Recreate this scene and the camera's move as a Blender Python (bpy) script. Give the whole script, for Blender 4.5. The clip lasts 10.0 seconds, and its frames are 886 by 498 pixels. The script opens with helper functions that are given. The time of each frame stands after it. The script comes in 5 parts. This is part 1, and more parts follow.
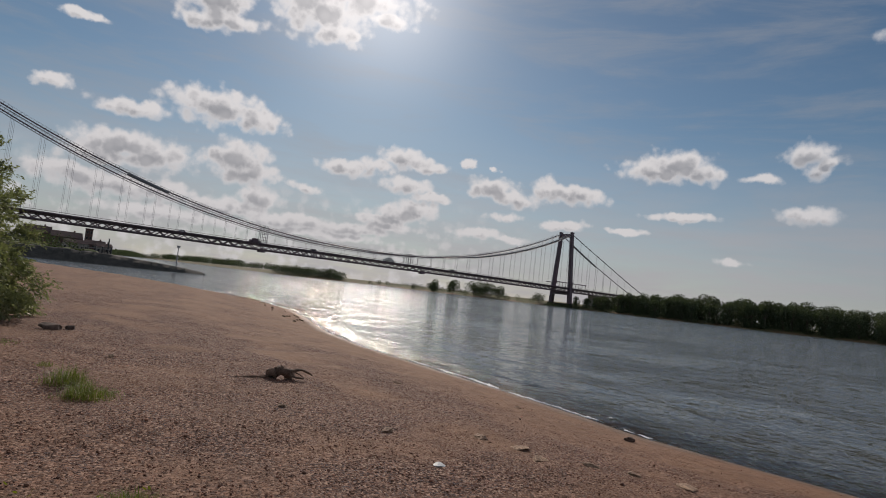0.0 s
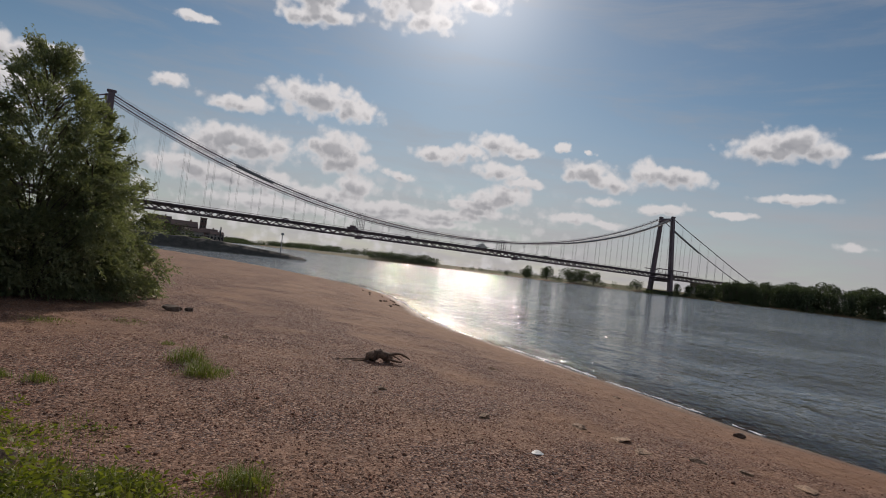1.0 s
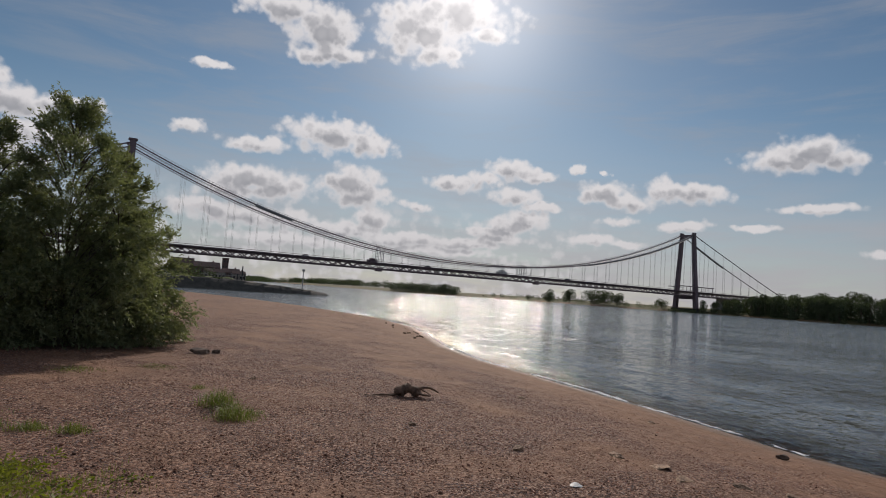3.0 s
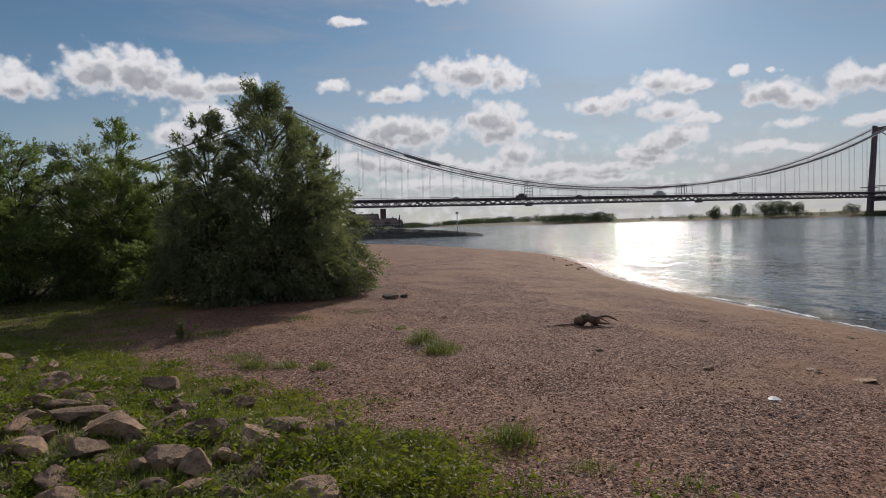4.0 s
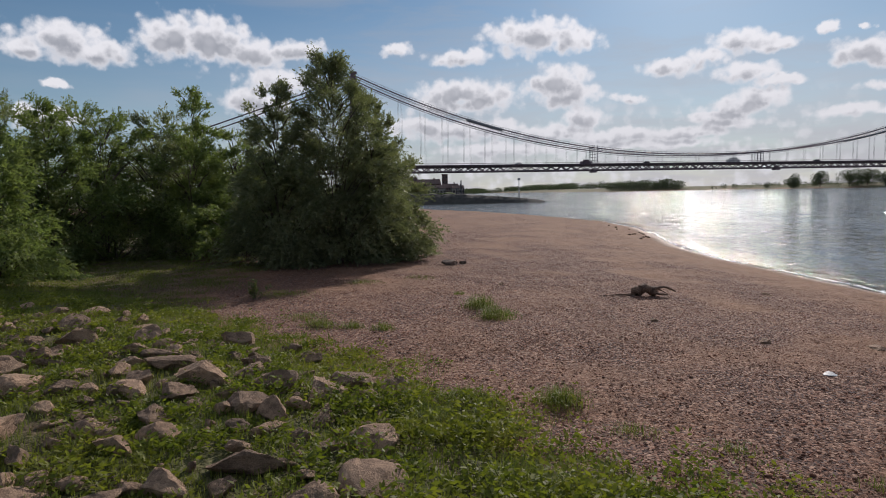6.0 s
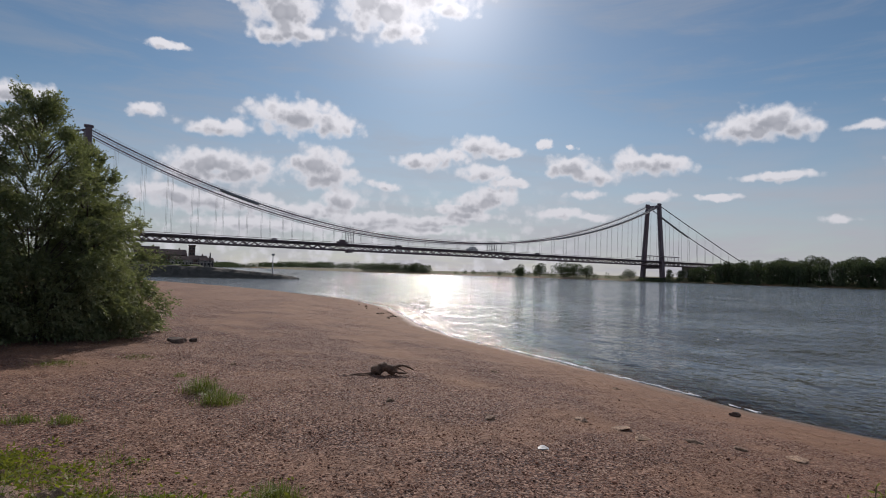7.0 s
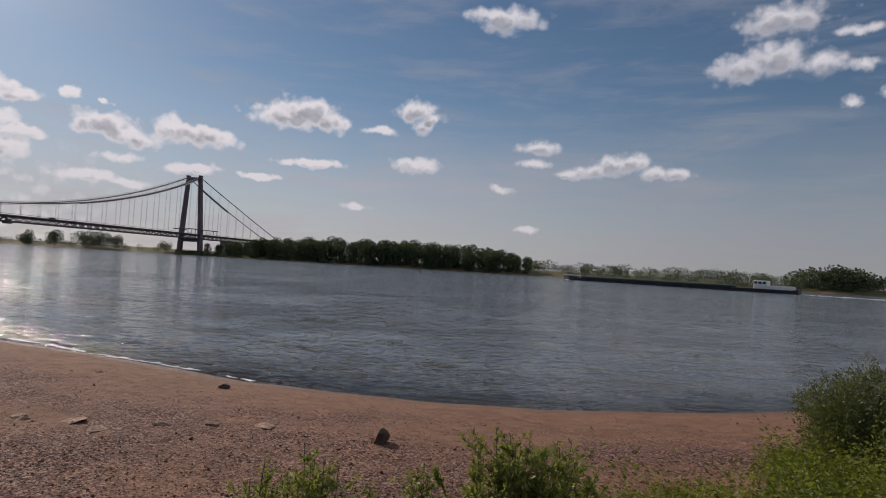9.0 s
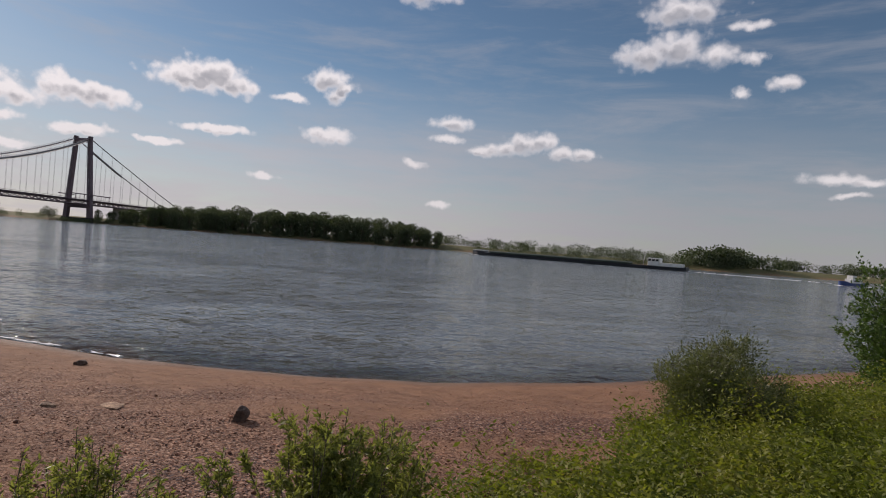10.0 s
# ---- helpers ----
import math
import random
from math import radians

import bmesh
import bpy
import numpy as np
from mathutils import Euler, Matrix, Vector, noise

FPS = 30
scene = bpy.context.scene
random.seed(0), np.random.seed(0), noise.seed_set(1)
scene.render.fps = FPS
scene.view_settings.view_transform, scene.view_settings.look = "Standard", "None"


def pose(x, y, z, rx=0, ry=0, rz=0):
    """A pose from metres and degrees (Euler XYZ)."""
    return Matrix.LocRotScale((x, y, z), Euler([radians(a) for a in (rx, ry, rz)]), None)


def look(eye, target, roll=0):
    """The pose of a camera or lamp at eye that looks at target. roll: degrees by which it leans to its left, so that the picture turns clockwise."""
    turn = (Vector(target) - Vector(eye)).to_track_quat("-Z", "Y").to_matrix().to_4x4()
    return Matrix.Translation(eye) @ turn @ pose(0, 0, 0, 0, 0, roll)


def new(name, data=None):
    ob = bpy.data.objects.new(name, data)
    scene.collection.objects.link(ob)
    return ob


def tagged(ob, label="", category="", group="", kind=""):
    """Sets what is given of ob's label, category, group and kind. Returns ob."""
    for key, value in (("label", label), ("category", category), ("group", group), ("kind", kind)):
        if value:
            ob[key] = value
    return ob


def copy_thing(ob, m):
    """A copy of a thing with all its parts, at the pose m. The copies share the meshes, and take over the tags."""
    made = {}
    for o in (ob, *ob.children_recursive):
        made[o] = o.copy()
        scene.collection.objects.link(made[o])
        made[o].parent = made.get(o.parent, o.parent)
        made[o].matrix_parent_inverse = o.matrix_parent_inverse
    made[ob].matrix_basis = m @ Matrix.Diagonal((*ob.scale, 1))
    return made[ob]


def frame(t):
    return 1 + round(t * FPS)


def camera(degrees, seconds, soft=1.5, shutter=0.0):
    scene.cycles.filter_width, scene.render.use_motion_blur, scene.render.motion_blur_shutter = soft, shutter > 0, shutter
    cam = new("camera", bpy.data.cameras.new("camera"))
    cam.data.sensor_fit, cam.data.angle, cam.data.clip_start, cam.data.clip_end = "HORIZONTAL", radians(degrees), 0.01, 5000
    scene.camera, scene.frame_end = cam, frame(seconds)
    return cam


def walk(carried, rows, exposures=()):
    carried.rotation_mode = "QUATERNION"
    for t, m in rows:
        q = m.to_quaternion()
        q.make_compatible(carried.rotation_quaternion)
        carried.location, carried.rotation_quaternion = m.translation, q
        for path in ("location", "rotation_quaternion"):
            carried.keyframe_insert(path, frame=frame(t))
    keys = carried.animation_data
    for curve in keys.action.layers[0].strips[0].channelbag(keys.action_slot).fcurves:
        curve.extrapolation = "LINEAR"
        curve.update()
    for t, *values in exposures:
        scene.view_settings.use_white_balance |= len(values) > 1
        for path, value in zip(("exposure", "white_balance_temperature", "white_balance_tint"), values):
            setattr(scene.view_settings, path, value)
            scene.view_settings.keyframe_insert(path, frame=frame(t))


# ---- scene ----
cam = camera(72.0, 10.0, soft=1.0)
PATH = [
    (0, (0.353, 0.663, 2.769), (1.174, 2.482, 2.905), 6.5),
    (0.5, (0.392, 0.82, 2.722), (1.063, 2.702, 2.807), 6.5),
    (1, (0.327, 0.732, 2.764), (0.871, 2.656, 2.82), 6.7),
    (1.5, (0.466, 0.882, 2.712), (0.891, 2.835, 2.785), 6.9),
    (2, (0.426, 0.946, 2.703), (1.236, 2.773, 2.766), 7.1),
    (2.5, (0.335, 0.773, 2.767), (1.175, 2.587, 2.829), 7.7),
    (3, (0.269, 0.753, 2.807), (0.742, 2.69, 2.95), 3.9),
    (3.2, (0.223, 0.672, 2.796), (0.559, 2.637, 2.956), 2.3),
    (4.3, (-0.278, 0.001, 2.925), (-0.43, 1.988, 2.76), -1.5),
    (4.5, (-0.274, -0.063, 2.94), (-0.523, 1.913, 2.754), -1.1),
    (5, (-0.136, -0.14, 2.945), (-0.455, 1.828, 2.785), -2.1),
    (5.2, (-0.109, -0.164, 2.945), (-0.385, 1.808, 2.756), -1.6),
    (6.3, (-0.153, -0.098, 2.935), (-0.297, 1.889, 2.763), -1.0),
    (6.5, (-0.067, 0.02, 2.934), (-0.052, 2.02, 2.954), -0.0),
    (7, (0.16, 0.321, 2.861), (0.731, 2.236, 2.938), 1.7),
    (7.5, (0.466, 0.732, 2.793), (1.422, 2.487, 2.872), 1.0),
    (8, (0.92, 0.865, 2.723), (2.262, 2.347, 2.809), -1.1),
    (8.5, (1.187, 0.834, 2.743), (2.82, 1.988, 2.789), 2.5),
    (9, (1.233, 0.509, 2.8), (2.93, 1.567, 2.859), 3.4),
    (9.5, (1.456, 0.353, 2.81), (3.207, 1.317, 2.857), 3.6),
    (10, (1.725, 0.224, 2.787), (3.559, 1.021, 2.78), 4.4),
]
walk(cam, [(t, look(eye, target, roll)) for t, eye, target, roll in PATH],
     [(0, -0.35, 6720, 15), (2.5, -0.3, 6720, 15), (3.2, -0.3, 6600, 15), (4.4, -0.07, 6450, 14), (5.2, -0.03, 6400, 15), (6.5, -0.06, 6350, 16), (7.5, -0.3, 6350, 17), (9, -0.24, 6600, 20), (10, 0.0, 6800, 20)])

# ---------- light ----------
SUN_AZ, SUN_EL = 16.0, 26.5


def nd(tree, kind, **sets):
    node = tree.nodes.new(kind)
    if "operation" in sets:
        node.operation = sets["operation"]
    if "use_clamp" in sets:
        node.use_clamp = sets["use_clamp"]
    if "interpolation_type" in sets:
        node.interpolation_type = sets["interpolation_type"]
    if "data_type" in sets:
        node.data_type, node.blend_type = sets["data_type"], sets["blend_type"]
    if "node_tree" in sets:
        node.node_tree = sets["node_tree"]
    if "attribute_name" in sets:
        node.attribute_name = sets["attribute_name"]
    if "feature" in sets:
        node.feature = sets["feature"]
    return node


def put(node, **values):
    for key, value in values.items():
        node.inputs[key.replace("_", " ")].default_value = value
    return node


def maths(tree, op, a, b=None, c=None, clamp=False):
    node = nd(tree, "ShaderNodeMath", operation=op, use_clamp=clamp)
    for slot, v in zip(node.inputs, (a, b, c)):
        if v is None:
            continue
        if isinstance(v, (int, float)):
            slot.default_value = v
        else:
            tree.links.new(v, slot)
    return node.outputs[0]


def ramp(tree, value, lo, hi, a=0.0, b=1.0):
    node = nd(tree, "ShaderNodeMapRange", interpolation_type="SMOOTHSTEP")
    tree.links.new(value, node.inputs[0])
    for i, v in enumerate((lo, hi, a, b)):
        node.inputs[i + 1].default_value = v
    return node.outputs[0]


def mixc(tree, fac, a, b, blend="MIX"):
    node = nd(tree, "ShaderNodeMix", data_type="RGBA", blend_type=blend)
    for slot, v in ((0, fac), (6, a), (7, b)):
        if isinstance(v, (int, float)):
            node.inputs[slot].default_value = v
        elif isinstance(v, tuple):
            node.inputs[slot].default_value = (*v, 1)
        else:
            tree.links.new(v, node.inputs[slot])
    return node.outputs[2]


def noise_tex(tree, vec, scale, detail=4.0, rough=0.55, distort=0.0):
    node = put(nd(tree, "ShaderNodeTexNoise"), Scale=scale, Detail=detail, Roughness=rough, Distortion=distort)
    if vec is not None:
        tree.links.new(vec, node.inputs["Vector"])
    return node


# Clouds as puffs in the sky: azimuth, elevation, half width, half height in degrees.
CLOUDS_BRIDGE = [
    (-4, 12.1, 2.54, 0.66), (2.3, 13.7, 3.82, 1.36), (5.8, 13, 2.37, 0.91), (-4.6, 9, 3.27, 1.14), (-2.2, 8.6, 2.92, 1.25), (4.5, 9.7, 2.64, 1.39),
    (5.5, 8.5, 2.53, 1.14), (6.8, 6.5, 1.89, 0.94), (-6.1, 8, 2.62, 0.73), (-4, 5.7, 6.31, 0.79), (3.9, 5.3, 3.7, 0.74), (9.7, 4.7, 4.65, 0.68),
    (0.2, 3.9, 5.82, 0.58), (15.8, 4.7, 3.46, 0.56), (-7.2, 6.2, 3.13, 0.63), (-9.6, 12.8, 1.44, 0.55), (-8.5, 18.4, 1.35, 0.29), (10.7, 8, 1.13, 0.46),
    (12.3, 3.8, 6.09, 0.41), (19.2, 5.4, 2.86, 0.5)]
CLOUDS_SUN = [
    (14.3, 10.2, 2.41, 0.7), (17.3, 10.7, 1.46, 0.79), (19.7, 11.7, 2.28, 0.87), (22.2, 11.2, 1.93, 0.48), (20.1, 9.3, 1.98, 0.73), (22.7, 8.5, 1.82, 0.39),
    (25.7, 11.9, 0.65, 0.37), (28.6, 11.8, 0.46, 0.23), (19.2, 6.6, 2.38, 0.75), (21.3, 7.1, 2.32, 0.98), (18.2, 5.9, 2.89, 0.5)]
CLOUDS_HIGH = [
    (-2.6, 23.9, 3.51, 0.98), (1.1, 22.6, 3.11, 1.85), (0.6, 20.4, 1.95, 0.66), (2.6, 20.9, 2.35, 0.66), (10.2, 23.8, 3.8, 2.24), (13.6, 25.2, 4.9, 1.61),
    (11.7, 21.8, 2.17, 1.06), (16.5, 23.5, 2.17, 0.71), (-8.9, 18.4, 1.38, 0.36)]
CLOUDS_GROVE = [
    (-40, 11.6, 1.75, 0.74), (-37, 12.3, 2.72, 1.34), (-34.5, 11.7, 2.45, 0.95), (-29.1, 13.1, 2.22, 1.55), (-25.9, 13.1, 3.24, 1.72), (-22.7, 12.3, 2.88, 1.02),
    (-18.5, 12.7, 2.38, 0.75), (-20.4, 10, 3.2, 0.96), (-22.9, 8.3, 2.89, 0.97), (-37.6, 9.1, 0.93, 0.3), (-38.9, 6.5, 2.26, 0.78), (-44.2, 11.6, 1.97, 0.93),
    (-47.1, 10.5, 1.82, 0.91)]
CLOUDS_FAR_BANK = [
    (28.5, 10, 2.27, 0.86), (30.5, 9.3, 2.05, 0.72), (33.9, 10.4, 1.57, 0.82), (36.2, 10.1, 2.38, 0.78), (29.7, 7.5, 1.53, 0.46), (34.9, 7.1, 2.1, 0.42),
    (27.4, 5.7, 1.74, 0.46), (30.7, 5.4, 1.53, 0.31), (43.2, 12.7, 2.67, 0.92), (45.1, 13.4, 2.4, 1.12), (46.7, 12.6, 1.7, 0.82), (54.9, 14.2, 1.53, 0.84),
    (56.1, 13.6, 1.31, 0.5), (55.6, 13, 1.01, 0.7), (55.5, 9.4, 2.02, 0.66), (51.4, 12.2, 1.46, 0.31), (45.3, 8.7, 2.39, 0.37), (49.4, 5.1, 1.15, 0.32),
    (41, 7.1, 1.6, 0.26)]
CLOUDS_DOWNSTREAM = [
    (66.3, 11.5, 1.69, 0.57), (65.9, 10.1, 1.16, 0.33), (69.7, 9.2, 1.76, 0.42), (71.8, 9.6, 1.82, 0.54), (73.6, 10.1, 1.95, 0.8), (75.4, 10.4, 1.05, 0.61),
    (77.2, 9.3, 1.29, 0.56), (78.9, 9.4, 1.03, 0.5), (63.1, 22.4, 3.11, 0.87), (63.2, 7.6, 0.93, 0.34), (65.6, 3.8, 0.98, 0.24), (61.6, 22.9, 1.92, 0.53)]
CLOUDS_RIGHT = [
    (83.9, 17.8, 2.31, 1.1), (86.3, 18.3, 2.57, 1.27), (89.3, 17.7, 1.89, 0.8), (86.5, 21.4, 3.03, 0.96), (95, 15.2, 1.14, 0.48), (91.6, 14.4, 0.69, 0.45),
    (92.6, 17.3, 0.77, 0.57), (98.9, 7.7, 2.26, 0.4), (101.1, 7.4, 1.43, 0.3), (92, 19.9, 1.72, 0.34), (99.7, 6.4, 1.11, 0.22)]


def cloud_field():
    """A node group: how deep inside the nearest puff a direction lies."""
    g = bpy.data.node_groups.new("cloud_field", "ShaderNodeTree")
    g.interface.new_socket("Spot", in_out="INPUT", socket_type="NodeSocketVector")
    g.interface.new_socket("Depth", in_out="OUTPUT", socket_type="NodeSocketFloat")
    inn, out = g.nodes.new("NodeGroupInput"), g.nodes.new("NodeGroupOutput")
    last = None
    for az, el, w, h in CLOUDS_BRIDGE + CLOUDS_SUN + CLOUDS_HIGH + CLOUDS_GROVE + CLOUDS_FAR_BANK + CLOUDS_DOWNSTREAM + CLOUDS_RIGHT:
        w, h = w * 1.12, h * 1.15
        ma = nd(g, "ShaderNodeVectorMath", operation="MULTIPLY_ADD")
        g.links.new(inn.outputs[0], ma.inputs[0])
        ma.inputs[1].default_value, ma.inputs[2].default_value = (1 / w, 1 / h, 0), (-az / w, -el / h, 0)
        ln = nd(g, "ShaderNodeVectorMath", operation="LENGTH")
        g.links.new(ma.outputs[0], ln.inputs[0])
        last = ln.outputs["Value"] if last is None else maths(g, "SMOOTH_MIN", last, ln.outputs["Value"], 0.25)
    g.links.new(last, out.inputs[0])
    return g


def sky():
    world = bpy.data.worlds.new("sky")
    scene.world = world
    world.use_nodes = True
    t = world.node_tree
    t.nodes.clear()
    out, bg = t.nodes.new("ShaderNodeOutputWorld"), t.nodes.new("ShaderNodeBackground")
    t.links.new(bg.outputs[0], out.inputs[0])
    air = nd(t, "ShaderNodeTexSky")
    air.sky_type, air.sun_disc, air.sun_elevation, air.sun_rotation = "NISHITA", False, radians(SUN_EL), radians(SUN_AZ)
    air.air_density, air.dust_density, air.ozone_density = 1.0, 0.15, 2.0
    coord = t.nodes.new("ShaderNodeTexCoord")
    sep = t.nodes.new("ShaderNodeSeparateXYZ")
    t.links.new(coord.outputs["Generated"], sep.inputs[0])
    x, y, z = sep.outputs
    az = maths(t, "MULTIPLY", maths(t, "ARCTAN2", x, y), 57.2958)
    el = maths(t, "MULTIPLY", maths(t, "ARCSINE", z), 57.2958)
    spot = t.nodes.new("ShaderNodeCombineXYZ")
    t.links.new(az, spot.inputs[0]), t.links.new(el, spot.inputs[1])
    # heaped outlines: the spot is pushed about by noise, then rounded lobes stand out from the puffs
    fine = noise_tex(t, coord.outputs["Generated"], 17, 6, 0.6)
    push = nd(t, "ShaderNodeVectorMath", operation="MULTIPLY_ADD")
    t.links.new(fine.outputs["Color"], push.inputs[0])
    push.inputs[1].default_value, push.inputs[2].default_value = (3.0, 1.5, 0), (-1.5, -0.75, 0)
    moved = nd(t, "ShaderNodeVectorMath", operation="ADD")
    t.links.new(push.outputs[0], moved.inputs[0]), t.links.new(spot.outputs[0], moved.inputs[1])
    group = cloud_field()
    lobes = []
    for scale in (48.0, 120.0):
        v = nd(t, "ShaderNodeTexVoronoi", feature="SMOOTH_F1")
        put(v, Scale=scale, Smoothness=0.35, Detail=0.0)
        bent = nd(t, "ShaderNodeVectorMath", operation="MULTIPLY_ADD")
        t.links.new(noise_tex(t, coord.outputs["Generated"], scale * 0.7, 3).outputs["Color"], bent.inputs[0])
        bent.inputs[1].default_value = (0.6 / scale, 0.6 / scale, 0.6 / scale)
        t.links.new(coord.outputs["Generated"], bent.inputs[2])
        t.links.new(bent.outputs[0], v.inputs["Vector"])
        lobes.append(maths(t, "SUBTRACT", 0.45, v.outputs["Distance"]))
    wisp = noise_tex(t, coord.outputs["Generated"], 60, 7, 0.68)
    heap = maths(t, "ADD", maths(t, "MULTIPLY", lobes[0], 0.8), maths(t, "MULTIPLY", lobes[1], 0.24))
    heap = maths(t, "ADD", heap, maths(t, "MULTIPLY", maths(t, "SUBTRACT", wisp.outputs[0], 0.5), 0.6))

    def depth_at(shift):
        at = nd(t, "ShaderNodeVectorMath", operation="ADD")
        t.links.new(moved.outputs[0], at.inputs[0])
        at.inputs[1].default_value = shift
        here = nd(t, "ShaderNodeGroup", node_tree=group)
        t.links.new(at.outputs[0], here.inputs[0])
        return maths(t, "ADD", maths(t, "SUBTRACT", 1.16, here.outputs[0]), heap)

    depth, above = depth_at((0, 0, 0)), depth_at((0.15, 0.55, 0))
    # rest of the sky, out of the picture: added clouds, brightened to fill shade
    wide = noise_tex(t, coord.outputs["Generated"], 5, 6, 0.6)
    behind = ramp(t, maths(t, "ADD", maths(t, "MULTIPLY", x, 0.5), maths(t, "MULTIPLY", y, 0.87)), 0.25, -0.15)
    high = ramp(t, el, 30, 42)
    stray = maths(t, "MULTIPLY", ramp(t, wide.outputs[0], 0.48, 0.62), maths(t, "MAXIMUM", behind, high))
    stray = maths(t, "MULTIPLY", stray, ramp(t, el, 2, 12))
    edge = nd(t, "ShaderNodeMapRange", interpolation_type="SMOOTHSTEP")
    edge.inputs[1].default_value = -0.16
    t.links.new(depth, edge.inputs[0]), t.links.new(ramp(t, az, 38, 70, 0.5, 0.85), edge.inputs[2])
    t.links.new(ramp(t, az, 38, 70, 1.0, 0.85), edge.inputs[4])
    bank = maths(t, "MULTIPLY", ramp(t, el, 9.0, 4.5), maths(t, "MULTIPLY", ramp(t, az, -22, -8), ramp(t, az, 34, 20)))
    bank = maths(t, "MULTIPLY", bank, ramp(t, maths(t, "ADD", heap, noise_tex(t, coord.outputs["Generated"], 11, 4).outputs[0]), 0.38, 0.8, 0, 0.75))
    cover = maths(t, "MAXIMUM", maths(t, "MAXIMUM", edge.outputs[0], bank), stray)
    # thick middles and undersides are grey, thin rims let the sun through
    shade = maths(t, "MULTIPLY", ramp(t, above, 0.15, 0.95, 0, 1.0), ramp(t, depth, 0.15, 0.8, 0.2, 1.0))
    shade = maths(t, "MULTIPLY", shade, ramp(t, lobes[0], -0.2, 0.35, 1.0, 0.78))
    shade = maths(t, "MAXIMUM", shade, maths(t, "MULTIPLY", stray, 0.12))
    cloud = mixc(t, shade, (13.6, 13.8, 14.0), (5.6, 6.0, 6.6))
    # thin high haze and a grey veil towards the horizon
    streak = nd(t, "ShaderNodeMapping")
    streak.inputs["Scale"].default_value = (1, 1, 6)
    t.links.new(coord.outputs["Generated"], streak.inputs[0])
    cirrus = maths(t, "MULTIPLY", ramp(t, az, -40, -8, 0.1, 1.0), ramp(t, noise_tex(t, streak.outputs[0], 4, 7, 0.62, 0.4).outputs[0], 0.42, 0.74, 0, 0.42))
    haze = maths(t, "MULTIPLY", maths(t, "MULTIPLY", ramp(t, el, 17.0, 1.0), ramp(t, az, -45, -5, 0.35, 1.0)), ramp(t, noise_tex(t, streak.outputs[0], 7, 4).outputs[0], 0.3, 0.7, 0.62, 0.95))
    pure = mixc(t, 1.0, air.outputs[0], (0.88, 1.04, 1.06), "MULTIPLY")
    clear = mixc(t, cirrus, pure, (6.0, 6.5, 7.1))
    clear = mixc(t, haze, clear, mixc(t, ramp(t, az, 45, 95), (7.9, 8.0, 8.5), (5.3, 5.6, 6.1)))
    cloud = mixc(t, maths(t, "MULTIPLY", haze, 0.45), cloud, (8.2, 8.3, 8.5))
    full = mixc(t, cover, clear, cloud)
    # the glow of the sun behind the upper clouds
    away = nd(t, "ShaderNodeVectorMath", operation="DOT_PRODUCT")
    t.links.new(coord.outputs["Generated"], away.inputs[0])
    ce = math.cos(radians(SUN_EL))
    away.inputs[1].default_value = (math.sin(radians(SUN_AZ)) * ce, math.cos(radians(SUN_AZ)) * ce, math.sin(radians(SUN_EL)))
    glow = maths(t, "POWER", maths(t, "MAXIMUM", away.outputs["Value"], 0.0), 130.0)
    glow = maths(t, "ADD", glow, maths(t, "MULTIPLY", maths(t, "POWER", maths(t, "MAXIMUM", away.outputs["Value"], 0.0), 14.0), 0.15))
    lit = nd(t, "ShaderNodeVectorMath", operation="SCALE")
    lit.inputs[0].default_value = (7.5, 7.3, 7.0)
    t.links.new(glow, lit.inputs["Scale"])
    total = mixc(t, 1.0, full, lit.outputs[0], "ADD")
    t.links.new(total, bg.inputs[0])
    bg.inputs[1].default_value = 0.06


sky()
sun_data = bpy.data.lights.new("sun", "SUN")
sun_data.energy, sun_data.angle, sun_data.color = 3.6, radians(0.6), (1.0, 0.91, 0.79)
sun_lamp = new("sun", sun_data)
sun_lamp.matrix_world = look((0, 0, 0), (-math.sin(radians(SUN_AZ)) * math.cos(radians(SUN_EL)),
                                         -math.cos(radians(SUN_AZ)) * math.cos(radians(SUN_EL)), -math.sin(radians(SUN_EL))))
sun_lamp.location = (0, 0, 300)


# ---------- materials ----------
def material(name):
    m = bpy.data.materials.new(name)
    m.use_nodes = True
    return m, m.node_tree, m.node_tree.nodes["Principled BSDF"]


def obj_coord(t):
    return nd(t, "ShaderNodeTexCoord").outputs["Object"]


def bump(t, bsdf, height, strength, distance, previous=None):
    b = put(nd(t, "ShaderNodeBump"), Strength=strength, Distance=distance)
    t.links.new(height, b.inputs["Height"])
    if previous is not None:
        t.links.new(previous, b.inputs["Normal"])
    t.links.new(b.outputs[0], bsdf.inputs["Normal"])
    return b.outputs[0]


